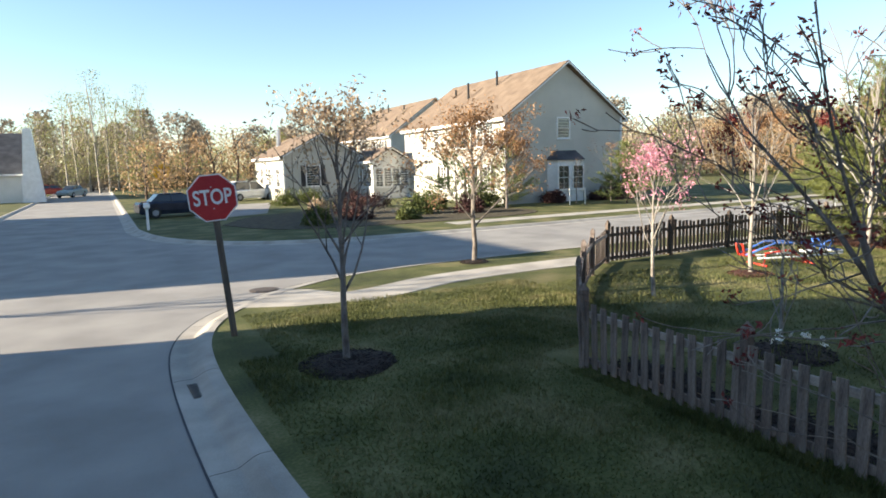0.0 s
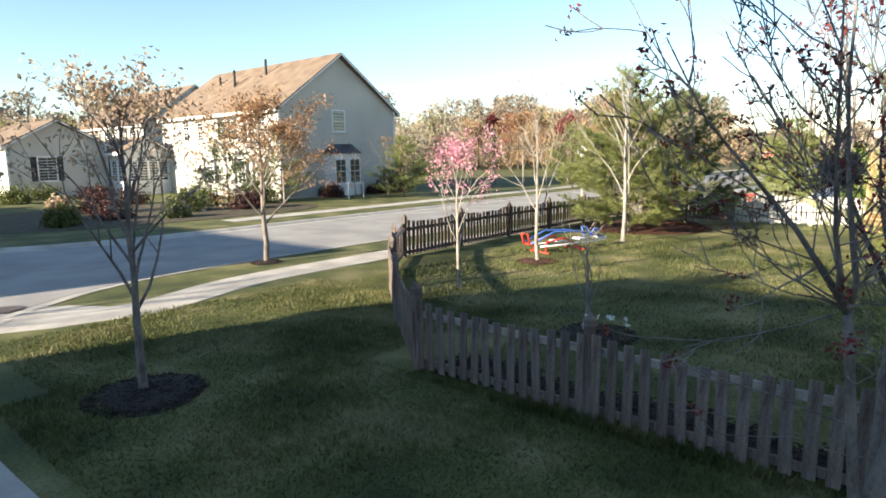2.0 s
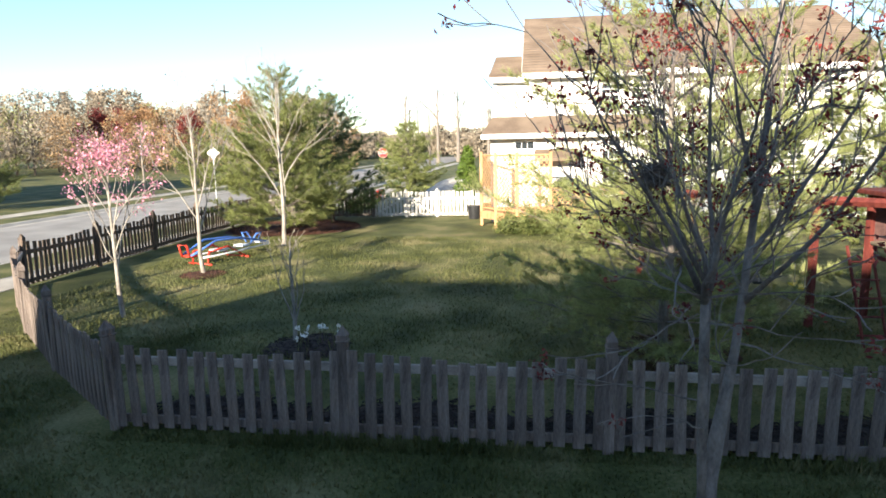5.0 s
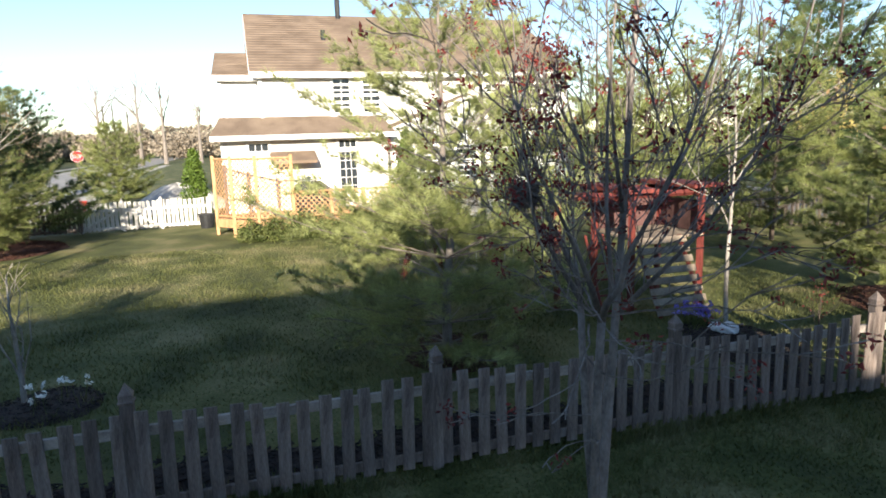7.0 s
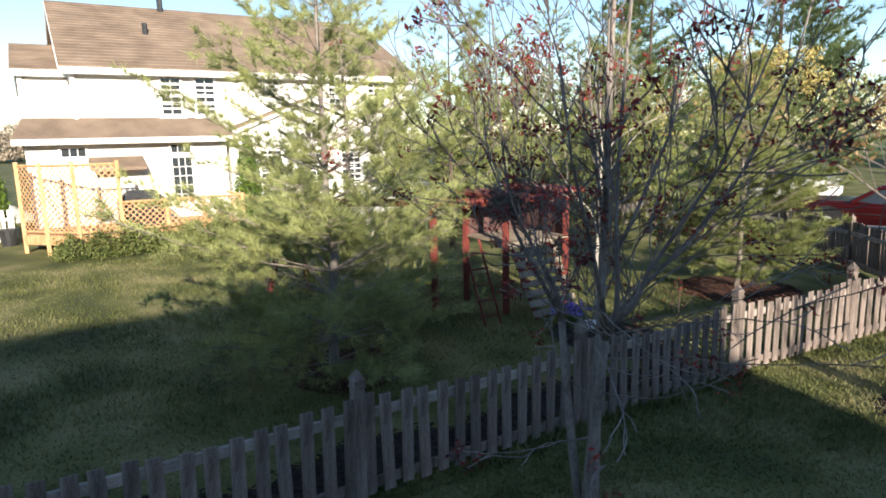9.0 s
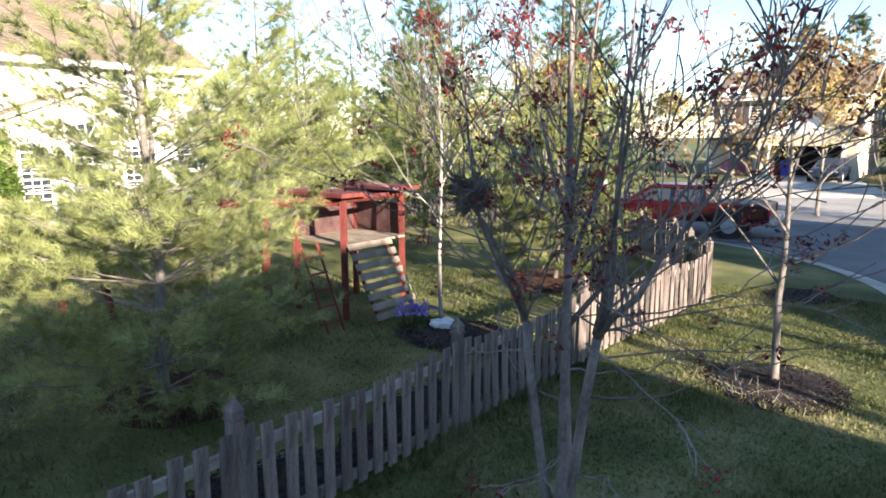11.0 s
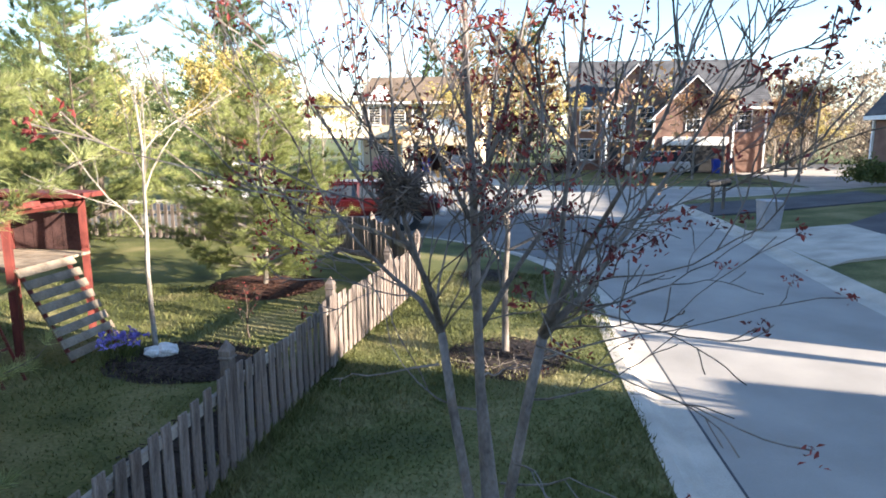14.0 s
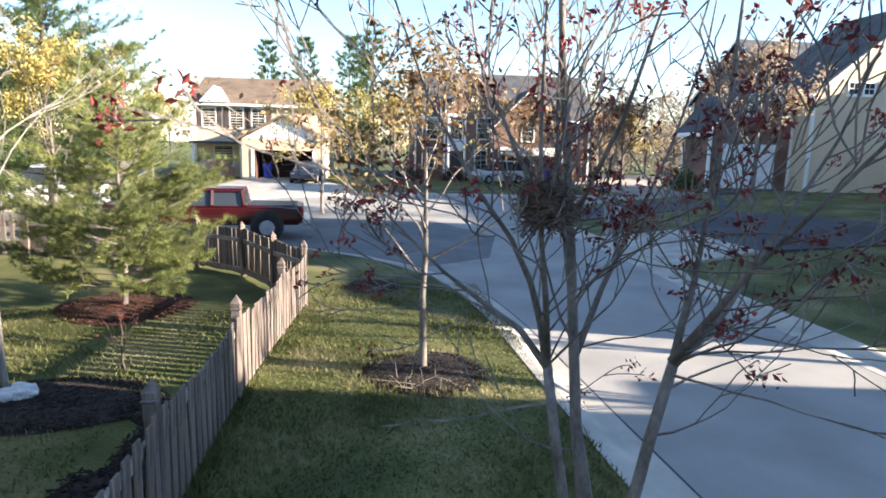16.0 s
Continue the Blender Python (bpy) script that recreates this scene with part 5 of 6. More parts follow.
for k, (x, y, m) in enumerate(((-14.5, -45.0, LEAF_BUFF), (-17.5, -50.0, LEAF_YELLOW), (-13.5, -40.0, LEAF_ORANGE), (-20.0, -56.0, LEAF_BUFF))):
    tree("garden_tree", "leafy brownish tree between the brick houses", x, y, 0.8, 5.0 + 0.6 * k, 0.09, TAN_BARK, m, 26, 0.08, 230 + k, 3, 13, 0.6, 0.2)
tree("orange_tree", "leafy bush-like tree in orange spring leaf", 21.0, 31.5, 0.4, 4.6, 0.08, TAN_BARK, LEAF_ORANGE, 30, 0.06, 61, 3, 13, 0.7, 0.18)

pine("white_pine", "soft light-green pine standing inside the fence", 8.45, 0.55, 5.8, 2.1, NEEDLE, 71, TAN_BARK, 0.13, 1.35, 0.1, 0.0, 28, 0.0026, 0.95)
pine("white_pine", "light-green pine near the play set", 12.3, -1.4, 6.0, 1.9, NEEDLE, 72, TAN_BARK, 0.135, 1.0, 0.5, 0.0, 26, 0.0032, 0.7)
pine("white_pine", "small bright pine in a ring of red mulch", 7.95, -7.2, 4.1, 1.6, NEEDLE_DIM, 73, TAN_BARK, 0.12, 1.4, 0.35, 0.0, 28, 0.003)
pine("white_pine", "pale green pine at the street fence", 19.7, 10.35, 5.2, 2.25, NEEDLE_DIM, 74, TAN_BARK, 0.15, 1.9, 0.3, 0.0, 22, 0.004)
pine("dark_pine", "dense dark pine in the yard's corner", 23.0, 9.7, 4.6, 2.1, NEEDLE_DARK, 75, DARK_BARK, 0.17, 1.2, 0.2, 0.0, 22, 0.005)
pine("spruce_tree", "round green pine beyond the gate", 35.5, 9.2, 3.9, 1.9, NEEDLE_DIM, 76, DARK_BARK, 0.2, 1.3, 0.15, 0.0, 20, 0.006)
for k, (x, y, h, r, m) in enumerate(((15.0, -5.5, 6.5, 2.0, NEEDLE_DIM), (13.6, -9.8, 5.5, 2.0, NEEDLE_DIM), (18.0, -9.0, 7.0, 2.4, NEEDLE_DIM), (18.0, -16.5, 10.0, 3.2, NEEDLE_DARK), (14.2, -18.5, 11.0, 3.4, NEEDLE_DARK), (22.0, -15.0, 8.0, 2.8, NEEDLE_DIM), (26, -24, 12, 3.4, NEEDLE_DARK), (20, -31, 12, 3.2, NEEDLE_DARK), (6.0, -59, 13, 3.2, NEEDLE_DARK), (14.5, -66, 13, 3.0, NEEDLE_DARK), (10.8, -66, 13.5, 3.0, NEEDLE_DARK), (3.8, -52, 13, 2.6, NEEDLE_DARK), (28.5, 29.5, 3.6, 1.8, NEEDLE_DIM), (41, 24.8, 4.2, 2.0, NEEDLE_DIM), (22.0, 33.2, 4.2, 1.6, NEEDLE), (19.0, 34.0, 4.5, 1.8, NEEDLE_DARK))):
    far = y < -20
    pine("pine_tree", "tall dark pine behind the houses" if far else "green pine among the yard trees", x, y, h, r, m, 80 + k, DARK_BARK, 0.40 if far else 0.19, 1.5 if far else 1.0, 0.8 if far else 0.3, 0.0, 16 if far else 18, 0.02 if far else 0.005)

shrub("arborvitae", "tall narrow green arborvitae by the house corner", 25.2, 4.85, 0.65, 0.65, 2.7, ARBOR, 91, 1500, 0.05, cone=True)
shrub("arborvitae", "tall narrow green arborvitae by the deck stairs", 22.3, -2.3, 0.6, 0.6, 3.1, ARBOR, 92, 1500, 0.05, cone=True)
for k in range(7):
    shrub("shrub", "low clipped olive shrub under the deck", 19.85 - 0.02 * k, 3.0 - k * 0.72, 0.6, 0.5, 0.62 + 0.1 * (k % 3), SHRUB, 100 + k, 700, 0.035)
for k, (x, y, w, h, m) in enumerate(((31.2, 33.2, 1.2, 1.7, MAROON), (26.0, 33.5, 0.8, 0.8, MAROON), (29.8, 33.6, 0.7, 0.6, MAROON), (20.8, 33.5, 1.1, 1.2, SHRUB), (14.5, 50.0, 1.3, 1.1, SHRUB), (17.5, 49.0, 1.2, 0.9, MAROON), (12.0, 47.0, 1.0, 1.2, SHRUB), (16.0, 40.0, 1.2, 0.9, MAROON), (11.0, 36.0, 0.7, 0.9, LEAF_BUFF), (-11.0, -26.0, 0.9, 1.0, SHRUB), (-2.6, -47.2, 1.0, 1.0, MAROON), (15.0, -46.0, 1.0, 1.3, LEAF_PINK), (1.2, -46, 1.4, 1.2, MAROON), (9.0, 29.5, 0.7, 0.9, SHRUB), (11.5, 31.0, 0.8, 0.7, MAROON), (13.5, 29.2, 0.6, 0.6, SHRUB), (15.5, 32.0, 1.0, 1.1, SHRUB), (18.0, 30.5, 0.8, 0.9, MAROON), (12.5, 35.0, 1.0, 1.2, MAROON), (17.5, 34.5, 1.1, 1.3, SHRUB))):
    shrub("shrub", "rounded foundation shrub beside a house", x, y, w, w, h, m, 120 + k, 600, 0.07, z0=0.9 if y == -26.0 else 0)

# Mulch rings, bark chips and flowers.
def ring(name, label, x, y, r, m, seed, ry=None, top=0.06, category="mulch bed"):
    rg = random.Random(seed)
    t = thing(name, label, category, pose(x, y, 0))
    me = Mesh()
    n = 36
    rad = [r * (1 + 0.05 * math.sin(3 * a * 6.283 / n + seed) + rg.uniform(-0.03, 0.03)) for a in range(n)]
    me.v = [(0, 0, top)] + [(rad[a] * 0.6 * math.cos(a * 6.283 / n), (ry or r) / r * rad[a] * 0.6 * math.sin(a * 6.283 / n), top * 0.8) for a in range(n)] + [(rad[a] * math.cos(a * 6.283 / n), (ry or r) / r * rad[a] * math.sin(a * 6.283 / n), 0.004) for a in range(n)]
    me.f = [(0, 1 + a, 1 + (a + 1) % n) for a in range(n)] + [(1 + a, 1 + n + a, 1 + n + (a + 1) % n, 1 + (a + 1) % n) for a in range(n)]
    part("bed", me, m, t)
    ch = Mesh()
    for _ in range(int(900 * r * r)):
        a, u = rg.uniform(0, 6.283), math.sqrt(rg.random()) * 0.98
        p = Vector((math.cos(a) * r * u, math.sin(a) * (ry or r) * u, top * (1 - u * 0.8) + 0.012))
        ch.box(-rg.uniform(0.015, 0.035), -0.009, -0.004, rg.uniform(0.015, 0.035), 0.009, 0.004, 0, Matrix.Translation(p) @ pose(0, 0, 0, rg.uniform(-25, 25), rg.uniform(-25, 25), rg.uniform(0, 180)))
    tagged(part("chip_cover", ch, m, t), kind="stuff")


ring("mulch_ring", "dark mulch ring round a young tree", 2.92, 8.3, 0.68, MULCH, 1)
ring("mulch_ring", "dark mulch ring with dry stalks", 3.3, -3.95, 0.78, MULCH, 2)
ring("mulch_ring", "red-brown mulch ring under a pine", 7.95, -7.2, 1.05, RED_MULCH, 3)
ring("mulch_ring", "brown mulch ring under the birch", 13.1, 9.6, 0.5, RED_MULCH, 4)
ring("mulch_bed", "long dark mulch bed beside the fence", 7.2, -3.2, 1.05, MULCH, 5, 0.75)
ring("mulch_bed", "red-brown mulch under the near pine", 8.35, 0.45, 0.8, RED_MULCH, 6, None, 0.03)
ring("mulch_bed", "red mulch under the corner pines", 21.4, 10.6, 2.3, RED_MULCH, 7)
ring("mulch_bed", "dark mulch at the foot of the daffodils", 8.25, 5.4, 0.6, MULCH, 8)
ring("mulch_ring", "small mulch ring at a street tree", 9.0, 15.1, 0.4, MULCH, 9)
ring("mulch_ring", "dark mulch ring near the corner", 3.9, -8.7, 0.6, MULCH, 10)
# Dark mulch along the inside of the fence.
edge = [(5.56, 6.2 - 0.25 * k, 6.30 + 0.16 * math.sin(k * 0.7) + 0.07 * math.sin(k * 2.3)) for k in range(38)]
ms = Mesh()
for x0, y, x1 in edge:
    ms.v += [(x0, y, 0.006), (x0 + 0.1, y, 0.035), (x1 - 0.15, y, 0.035), (x1, y, 0.004)]
ms.f = [(i * 4 + k, i * 4 + k + 1, i * 4 + 5 + k, i * 4 + 4 + k) for i in range(len(edge) - 1) for k in range(3)]
mst = thing("mulch_strip", "dark mulch strip along the inside of the fence", "mulch bed")
part("bed", ms, MULCH, mst)
rg = random.Random(19)
ch = Mesh()
for _ in range(2600):
    x0, y, x1 = edge[rg.randrange(len(edge))]
    q = Vector((rg.uniform(x0 + 0.04, x1 + 0.02), y + rg.uniform(-0.14, 0.14), 0.043))
    ch.box(-rg.uniform(0.015, 0.04), -0.008, -0.004, rg.uniform(0.015, 0.04), 0.008, 0.004, 0, Matrix.Translation(q) @ pose(0, 0, 0, rg.uniform(-25, 25), rg.uniform(-25, 25), rg.uniform(0, 180)))
tagged(part("chip_cover", ch, MULCH, mst), kind="stuff")
rg = random.Random(9)
rk = thing("white_stones", "rough white stones at the birch's foot", "stones", pose(7.72, -3.3, 0))
for k in range(6):
    bm = bmesh.new()
    bmesh.ops.create_icosphere(bm, subdivisions=2, radius=rg.uniform(0.07, 0.13))
    for v in bm.verts:
        v.co *= 1 + 0.35 * noise.noise(v.co * 14 + Vector((k * 7, 0, 0)))
        v.co.z *= 0.7
    md = bpy.data.meshes.new("stone")
    bm.to_mesh(md), bm.free()
    md.materials.append(ROCK)
    part("stone", md, ROCK, rk, at=pose(rg.uniform(-0.18, 0.18), rg.uniform(-0.15, 0.15), 0.09))


def flowers(name, label, x, y, n, spread, h, petal, seed, size=0.03):
    rf = random.Random(seed)
    t = thing(name, label, "flowers", pose(x, y, 0))
    st, pe = Mesh(), Mesh()
    for _ in range(n):
        p = Vector((rf.gauss(0, spread), rf.gauss(0, spread), 0))
        q = p + Vector((rf.gauss(0, 0.04), rf.gauss(0, 0.04), h * rf.uniform(0.7, 1.15)))
        for _ in range(3):
            e = Vector((rf.gauss(0, 0.06), rf.gauss(0, 0.06), h * rf.uniform(0.5, 0.9)))
            st.add([p + Vector((-0.006, 0, 0)), p + Vector((0.006, 0, 0)), p + e], [(0, 1, 2)])
        st.tube([p, q], [0.004, 0.003], 3)
        scatter(pe, rf, q, 6, size * 0.5, size)
    tagged(part("greenery", st, SHRUB, t), kind="stuff")
    part("blossom", pe, petal, t)


flowers("daffodils", "clump of white daffodils in dark mulch", 8.2, 5.25, 11, 0.17, 0.30, PETAL, 3, 0.036)
flowers("hyacinths", "purple spring flowers beside the birch", 8.1, -3.2, 40, 0.14, 0.28, PURPLE, 4, 0.035)
tree("rose_of_sharon", "leafless upright shrub stems among daffodils", 8.4, 5.65, 0.12, 1.75, 0.032, PALE_BARK, None, 0, 0, 33, 2, 11, 0.24)
tree("dry_shrub", "small dry leafless shrub with red buds", 6.9, -4.2, 0.1, 0.8, 0.012, DARK_BARK, LEAF_RED, 2, 0.02, 34, 2, 9, 0.6)
st = Mesh()
for _ in range(26):
    a = rg.uniform(0, 6.28)
    p = Vector((3.3 + rg.gauss(0, 0.3), -3.6 + rg.gauss(0, 0.2), 0.04))
    st.tube([p, p + Vector((rg.gauss(0, 0.15), rg.gauss(0, 0.15), rg.uniform(0.05, 0.2)))], [0.004, 0.002], 3)
tagged(part("dry_stalks", st, TAN_BARK), "brown dry buff stalks in the mulch ring", "dry plants", kind="stuff")

# Far woods, in loose crowns.
def woods(name, label, spots, leaf, seed, n=150, size=0.55, bark=DARK_BARK):
    rw = random.Random(seed)
    w, cs = Mesh(), []
    for x, y, h, r in spots:
        w.tube([(x, y, -0.2), (x + rw.gauss(0, 0.2), y, h * 0.5), (x + rw.gauss(0, 0.4), y, h * 0.96)], [0.16, 0.11, 0.03], 4)
        for _ in range(9):
            z = h * rw.uniform(0.25, 0.85)
            a = rw.uniform(0, 6.28)
            w.tube([(x, y, z), (x + math.cos(a) * r * 0.7, y + math.sin(a) * r * 0.7, min(z + h * 0.3, h))], [0.06, 0.015], 3)
        for _ in range(n):
            a, u = rw.uniform(0, 6.28), rw.random()
            rr = r * math.sqrt(rw.random()) * (0.5 + 0.9 * math.sin(math.pi * (0.15 + 0.8 * u)))
            cs.append((x + math.cos(a) * rr, y + math.sin(a) * rr, h * (0.12 + 0.88 * u)))
    t = thing(name, label, "woods", kind="stuff")
    tagged(part("trunks", w, bark, t), kind="stuff")
    tagged(part("leaves", leaf_cloud("leaves", cs, 3, 0.35, size * 0.75, seed, leaf), leaf, t), kind="stuff")


rw = random.Random(77)
def band(n, a0, a1, d0, d1, h0, h1):
    out = []
    for _ in range(n):
        a, d = radians(rw.uniform(a0, a1)), rw.uniform(d0, d1)
        out.append((math.sin(a) * d, math.cos(a) * d, rw.uniform(h0, h1), rw.uniform(1.8, 3.6)))
    return out


woods("far_woods", "bare grey-brown woods on the skyline", band(110, -8, 72, 130, 190, 10, 15) + band(50, 72, 112, 140, 190, 4.5, 7.5), HAZY_WOODS, 1, 560, 0.42)
woods("far_woods", "bare grey-brown woods behind the south houses", band(60, 110, 215, 85, 130, 8, 13), HAZY_WOODS, 2, 90, 0.5)
woods("far_woods", "orange-tinged budding trees along the fields", band(30, 34, 72, 85, 125, 5, 9), HAZY_ORANGE, 3, 330, 0.2)
woods("far_woods", "yellow-green budding trees along the fields", band(30, 0, 74, 95, 135, 5, 10), HAZY_SPRING, 4, 330, 0.22)
woods("far_woods", "yellow-green trees behind the south houses", band(30, 105, 200, 45, 95, 6, 10), HAZY_SPRING, 5, 170, 0.28)
woods("roadside_trees", "ochre budding trees along the far street", [(4 + 2.2 * k + rw.uniform(-0.6, 0.6), 70 + 3 * (k % 3), rw.uniform(5, 7.5), 2.3) for k in range(12)], HAZY_ORANGE, 6, 260, 0.2)
woods("roadside_trees", "tall bare pale-green poplars at the street's end", [(-4 + 1.3 * k, 104 + 4 * (k % 3), rw.uniform(12, 19), 1.5) for k in range(9)] + [(-16 + 2 * k, 118, rw.uniform(8, 12), 1.8) for k in range(6)], HAZY_SPRING, 7, 420, 0.15, PALE_BARK)
woods("far_woods", "low brown thicket at the street's end", band(26, -9, 9, 112, 135, 3.5, 6.5), HAZY_WOODS, 9, 420, 0.24)
woods("far_woods", "brownish budding trees by the field", band(26, 28, 72, 90, 125, 6, 9), HAZY_WOODS, 8, 400, 0.24)
woods("far_woods", "brown thicket behind the brick houses", band(24, 196, 216, 62, 85, 5, 9), HAZY_WOODS, 10, 420, 0.2)
for k, (az, h) in enumerate(((79.2, 12.5), (82.0, 13.5), (83.8, 13.0), (86.5, 9.5))):
    tree("bare_tree", "tall broken bare tree far across the field", 0.5 + 105 * math.sin(radians(az)), 3.2 + 105 * math.cos(radians(az)), 5.5, h, 0.32, TAN_BARK, None, 0, 0, 210 + k, 3, 7, 0.5)

# ---- signs and street furniture ----
def octagon(r):
    return [(r * math.cos(radians(22.5 + 45 * k)), r * math.sin(radians(22.5 + 45 * k))) for k in range(8)]


def text(body, size, m, parent, at, name="lettering", extrude=0.002):
    cu = bpy.data.curves.new(name, "FONT")
    cu.body, cu.size, cu.align_x, cu.align_y, cu.extrude, cu.offset = body, size, "CENTER", "CENTER", extrude, 0.006
    tmp = bpy.data.objects.new(name, cu)
    scene.collection.objects.link(tmp)
    me = bpy.data.meshes.new_from_object(tmp.evaluated_get(bpy.context.evaluated_depsgraph_get()))
    bpy.data.objects.remove(tmp)
    me.materials.clear()
    me.materials.append(m)
    ob = new(name, me)
    ob.parent, ob.matrix_basis = parent, at
    return ob


def stop_sign(x, y, turn, h=2.68, lean=0.0, r=0.40, label="red octagonal stop sign on a leaning wooden post"):
    s = thing("stop_sign", label, "stop sign", pose(x, y, 0, 0, lean, turn))
    part("post", Mesh().box(-0.05, -0.045, -0.1, 0.05, 0.045, h - 0.3, 0.008), POST_WOOD, s)
    face = pose(0, -0.062, h - r, 90, 0, 0)
    bd = part("border", Mesh().prism(octagon(r), -0.004, 0.004), SIGN_WHITE, s, at=face)
    part("panel", Mesh().prism(octagon(r * 0.945), 0.004, 0.007), SIGN_RED, s, at=face)
    part("back_plate", Mesh().prism(octagon(r), -0.012, -0.004), CHROME, s, at=face)
    text("STOP", 0.30, SIGN_WHITE, s, face @ pose(0, 0.0, 0.009) @ Matrix.Diagonal((0.82, 1.12, 1, 1)))
    for z in (0.17, -0.17):
        part("bolt", Mesh().tube([(0, z, 0.006), (0, z, 0.014)], [0.012, 0.012], 8), CHROME, s, at=face)
    return s


stop_sign(1.84, 10.77, -12, lean=-4.5)
stop_sign(49.5, 14.0, -75, label="small red stop sign far along the street")
for x, y, lab in ((33.5, 19.8, "white diamond sign seen beside the street"),):
    s = thing("road_sign", lab, "road sign", pose(x, y, 0, 0, 0, -60))
    part("pole", Mesh().tube([(0, 0, -0.1), (0, 0, 2.5)], [0.03, 0.03], 6), CHROME, s)
    part("panel", Mesh().box(-0.24, -0.012, -0.24, 0.24, 0.012, 0.24, 0.004), SIGN_WHITE, s, at=pose(0, -0.045, 2.6, 0, 45, 0))
s = thing("road_sign", "yellow round warning sign with black bars", "road sign", pose(6.3, 80, 0))
part("pole", Mesh().tube([(0, 0, -0.1), (0, 0, 2.2)], [0.05, 0.05], 6), BLACK, s)
part("panel", Mesh().prism([(0.95 * math.cos(a * 0.2618), 0.95 * math.sin(a * 0.2618)) for a in range(24)], -0.01, 0.01), SIGN_YELLOW, s, at=pose(0, -0.07, 2.7, 90))
part("bar_mark", Mesh().box(-0.35, 0.1, 0.011, 0.35, 0.28, 0.016), BLACK, s, at=pose(0, -0.07, 2.7, 90))
part("bar_mark", Mesh().box(0.15, -0.4, 0.011, 0.33, 0.2, 0.016), BLACK, s, at=pose(0, -0.07, 2.7, 90))
for x, y, h in ((60, 32, 9), (92, 20, 8), (97, 18, 7.5), (110, 22, 9)):
    p = thing("utility_pole", "thin grey utility pole on the skyline", "pole", pose(x, y, 0))
    part("pole", Mesh().tube([(0, 0, -0.2), (0, 0, h)], [0.16, 0.10], 7), POST_WOOD, p)
    part("crossarm", Mesh().box(-0.9, -0.06, h - 0.7, 0.9, 0.06, h - 0.58, 0.01), POST_WOOD, p)
gb = thing("wheelie_bin", "grey plastic bin standing at the kerb", "bin", pose(-3.75, -15.9, 0.08, 0, 0, 8))
part("body", Mesh().add([(-0.22, -0.24, 0.0), (0.22, -0.24, 0.0), (0.22, 0.24, 0.0), (-0.22, 0.24, 0.0), (-0.27, -0.3, 0.82), (0.27, -0.3, 0.82), (0.27, 0.3, 0.82), (-0.27, 0.3, 0.82)], [(3, 2, 1, 0), (0, 1, 5, 4), (1, 2, 6, 5), (2, 3, 7, 6), (3, 0, 4, 7)]), GREY_BIN, gb)
part("lid", Mesh().box(-0.29, -0.34, 0.82, 0.29, 0.32, 0.88, 0.025), GREY_BIN, gb)
part("handle", Mesh().tube([(-0.2, -0.36, 0.78), (0.2, -0.36, 0.78)], [0.018, 0.018], 6), GREY_BIN, gb)
for x, y in ((-3.35, -20.6), (-3.9, -21.2)):
    mb = thing("mailbox", "black mailbox on a dark post by the drive", "mailbox", pose(x, y, 0.02, 0, 0, 12))
    part("post", Mesh().box(-0.05, -0.05, -0.1, 0.05, 0.05, 0.95, 0.01), POST_WOOD, mb)
    part("box", Mesh().box(-0.26, -0.11, 0.95, 0.26, 0.11, 1.2, 0.07), BLACK, mb)
mb = thing("mailbox", "black mailbox on a white post", "mailbox", pose(1.9, 33.2, 0))
part("post", Mesh().box(-0.06, -0.06, -0.1, 0.06, 0.06, 1.0, 0.01), TRIM, mb)
part("box", Mesh().box(-0.13, -0.25, 1.0, 0.13, 0.25, 1.28, 0.06), TRIM, mb)
for x in (25.6, 26.8):
    s = thing("tree_stake", "short white tree stake", "stake", pose(x, 31.4, 0), "tree stakes")
    part("stake", Mesh().box(-0.03, -0.03, -0.1, 0.03, 0.03, 1.0, 0.008), TRIM, s)
pile = Mesh()
n = 22
for j in range(7):
    for k in range(n):
        rr = (1 - j / 6) ** 0.6
        a = k * 6.283 / n
        w = 1 + 0.12 * math.sin(3 * a) + 0.06 * math.sin(7 * a + j)
        pile.v.append((31.5 + 1.9 * rr * w * math.cos(a), 6.1 + 2.1 * rr * w * math.sin(a), 1.25 * (j / 6) ** 0.8 * (0.95 + 0.05 * math.sin(5 * a)) - 0.02))
pile.f = [(j * n + k, j * n + (k + 1) % n, (j + 1) * n + (k + 1) % n, (j + 1) * n + k) for j in range(6) for k in range(n)]
tagged(part("gravel_mound", pile, GREY_PILE, smooth=True), "heaped pile of pale grey gravel beyond the gate", "gravel pile")
setting("side_pavement", Mesh().prism([(29, 12.4), (52, 12.6), (52, 11.2), (29, 11.0)], -0.05, 0.012), CONCRETE, "pale concrete path beyond the gate")

# ---- vehicles ----
def loft(sections):
    """A body from cross-sections along x: each (x, half width low, half width top, z low, z belt, z top)."""
    me = Mesh()
    for x, wl, wt, z0, zb, z1 in sections:
        me.v += [(x, -wl * 0.93, z0), (x, -wl, z0 + (zb - z0) * 0.35), (x, -wl, zb - 0.04), (x, -wl * 0.96, zb), (x, -wt, z1 - 0.05), (x, -wt * 0.9, z1), (x, wt * 0.9, z1), (x, wt, z1 - 0.05), (x, wl * 0.96, zb), (x, wl, zb - 0.04), (x, wl, z0 + (zb - z0) * 0.35), (x, wl * 0.93, z0)]
    n = 12
    me.f = [(i * n + k, i * n + (k + 1) % n, (i + 1) * n + (k + 1) % n, (i + 1) * n + k) for i in range(len(sections) - 1) for k in range(n)]
    me.f += [tuple(range(n))[::-1], tuple((len(sections) - 1) * n + k for k in range(n))]
    return me


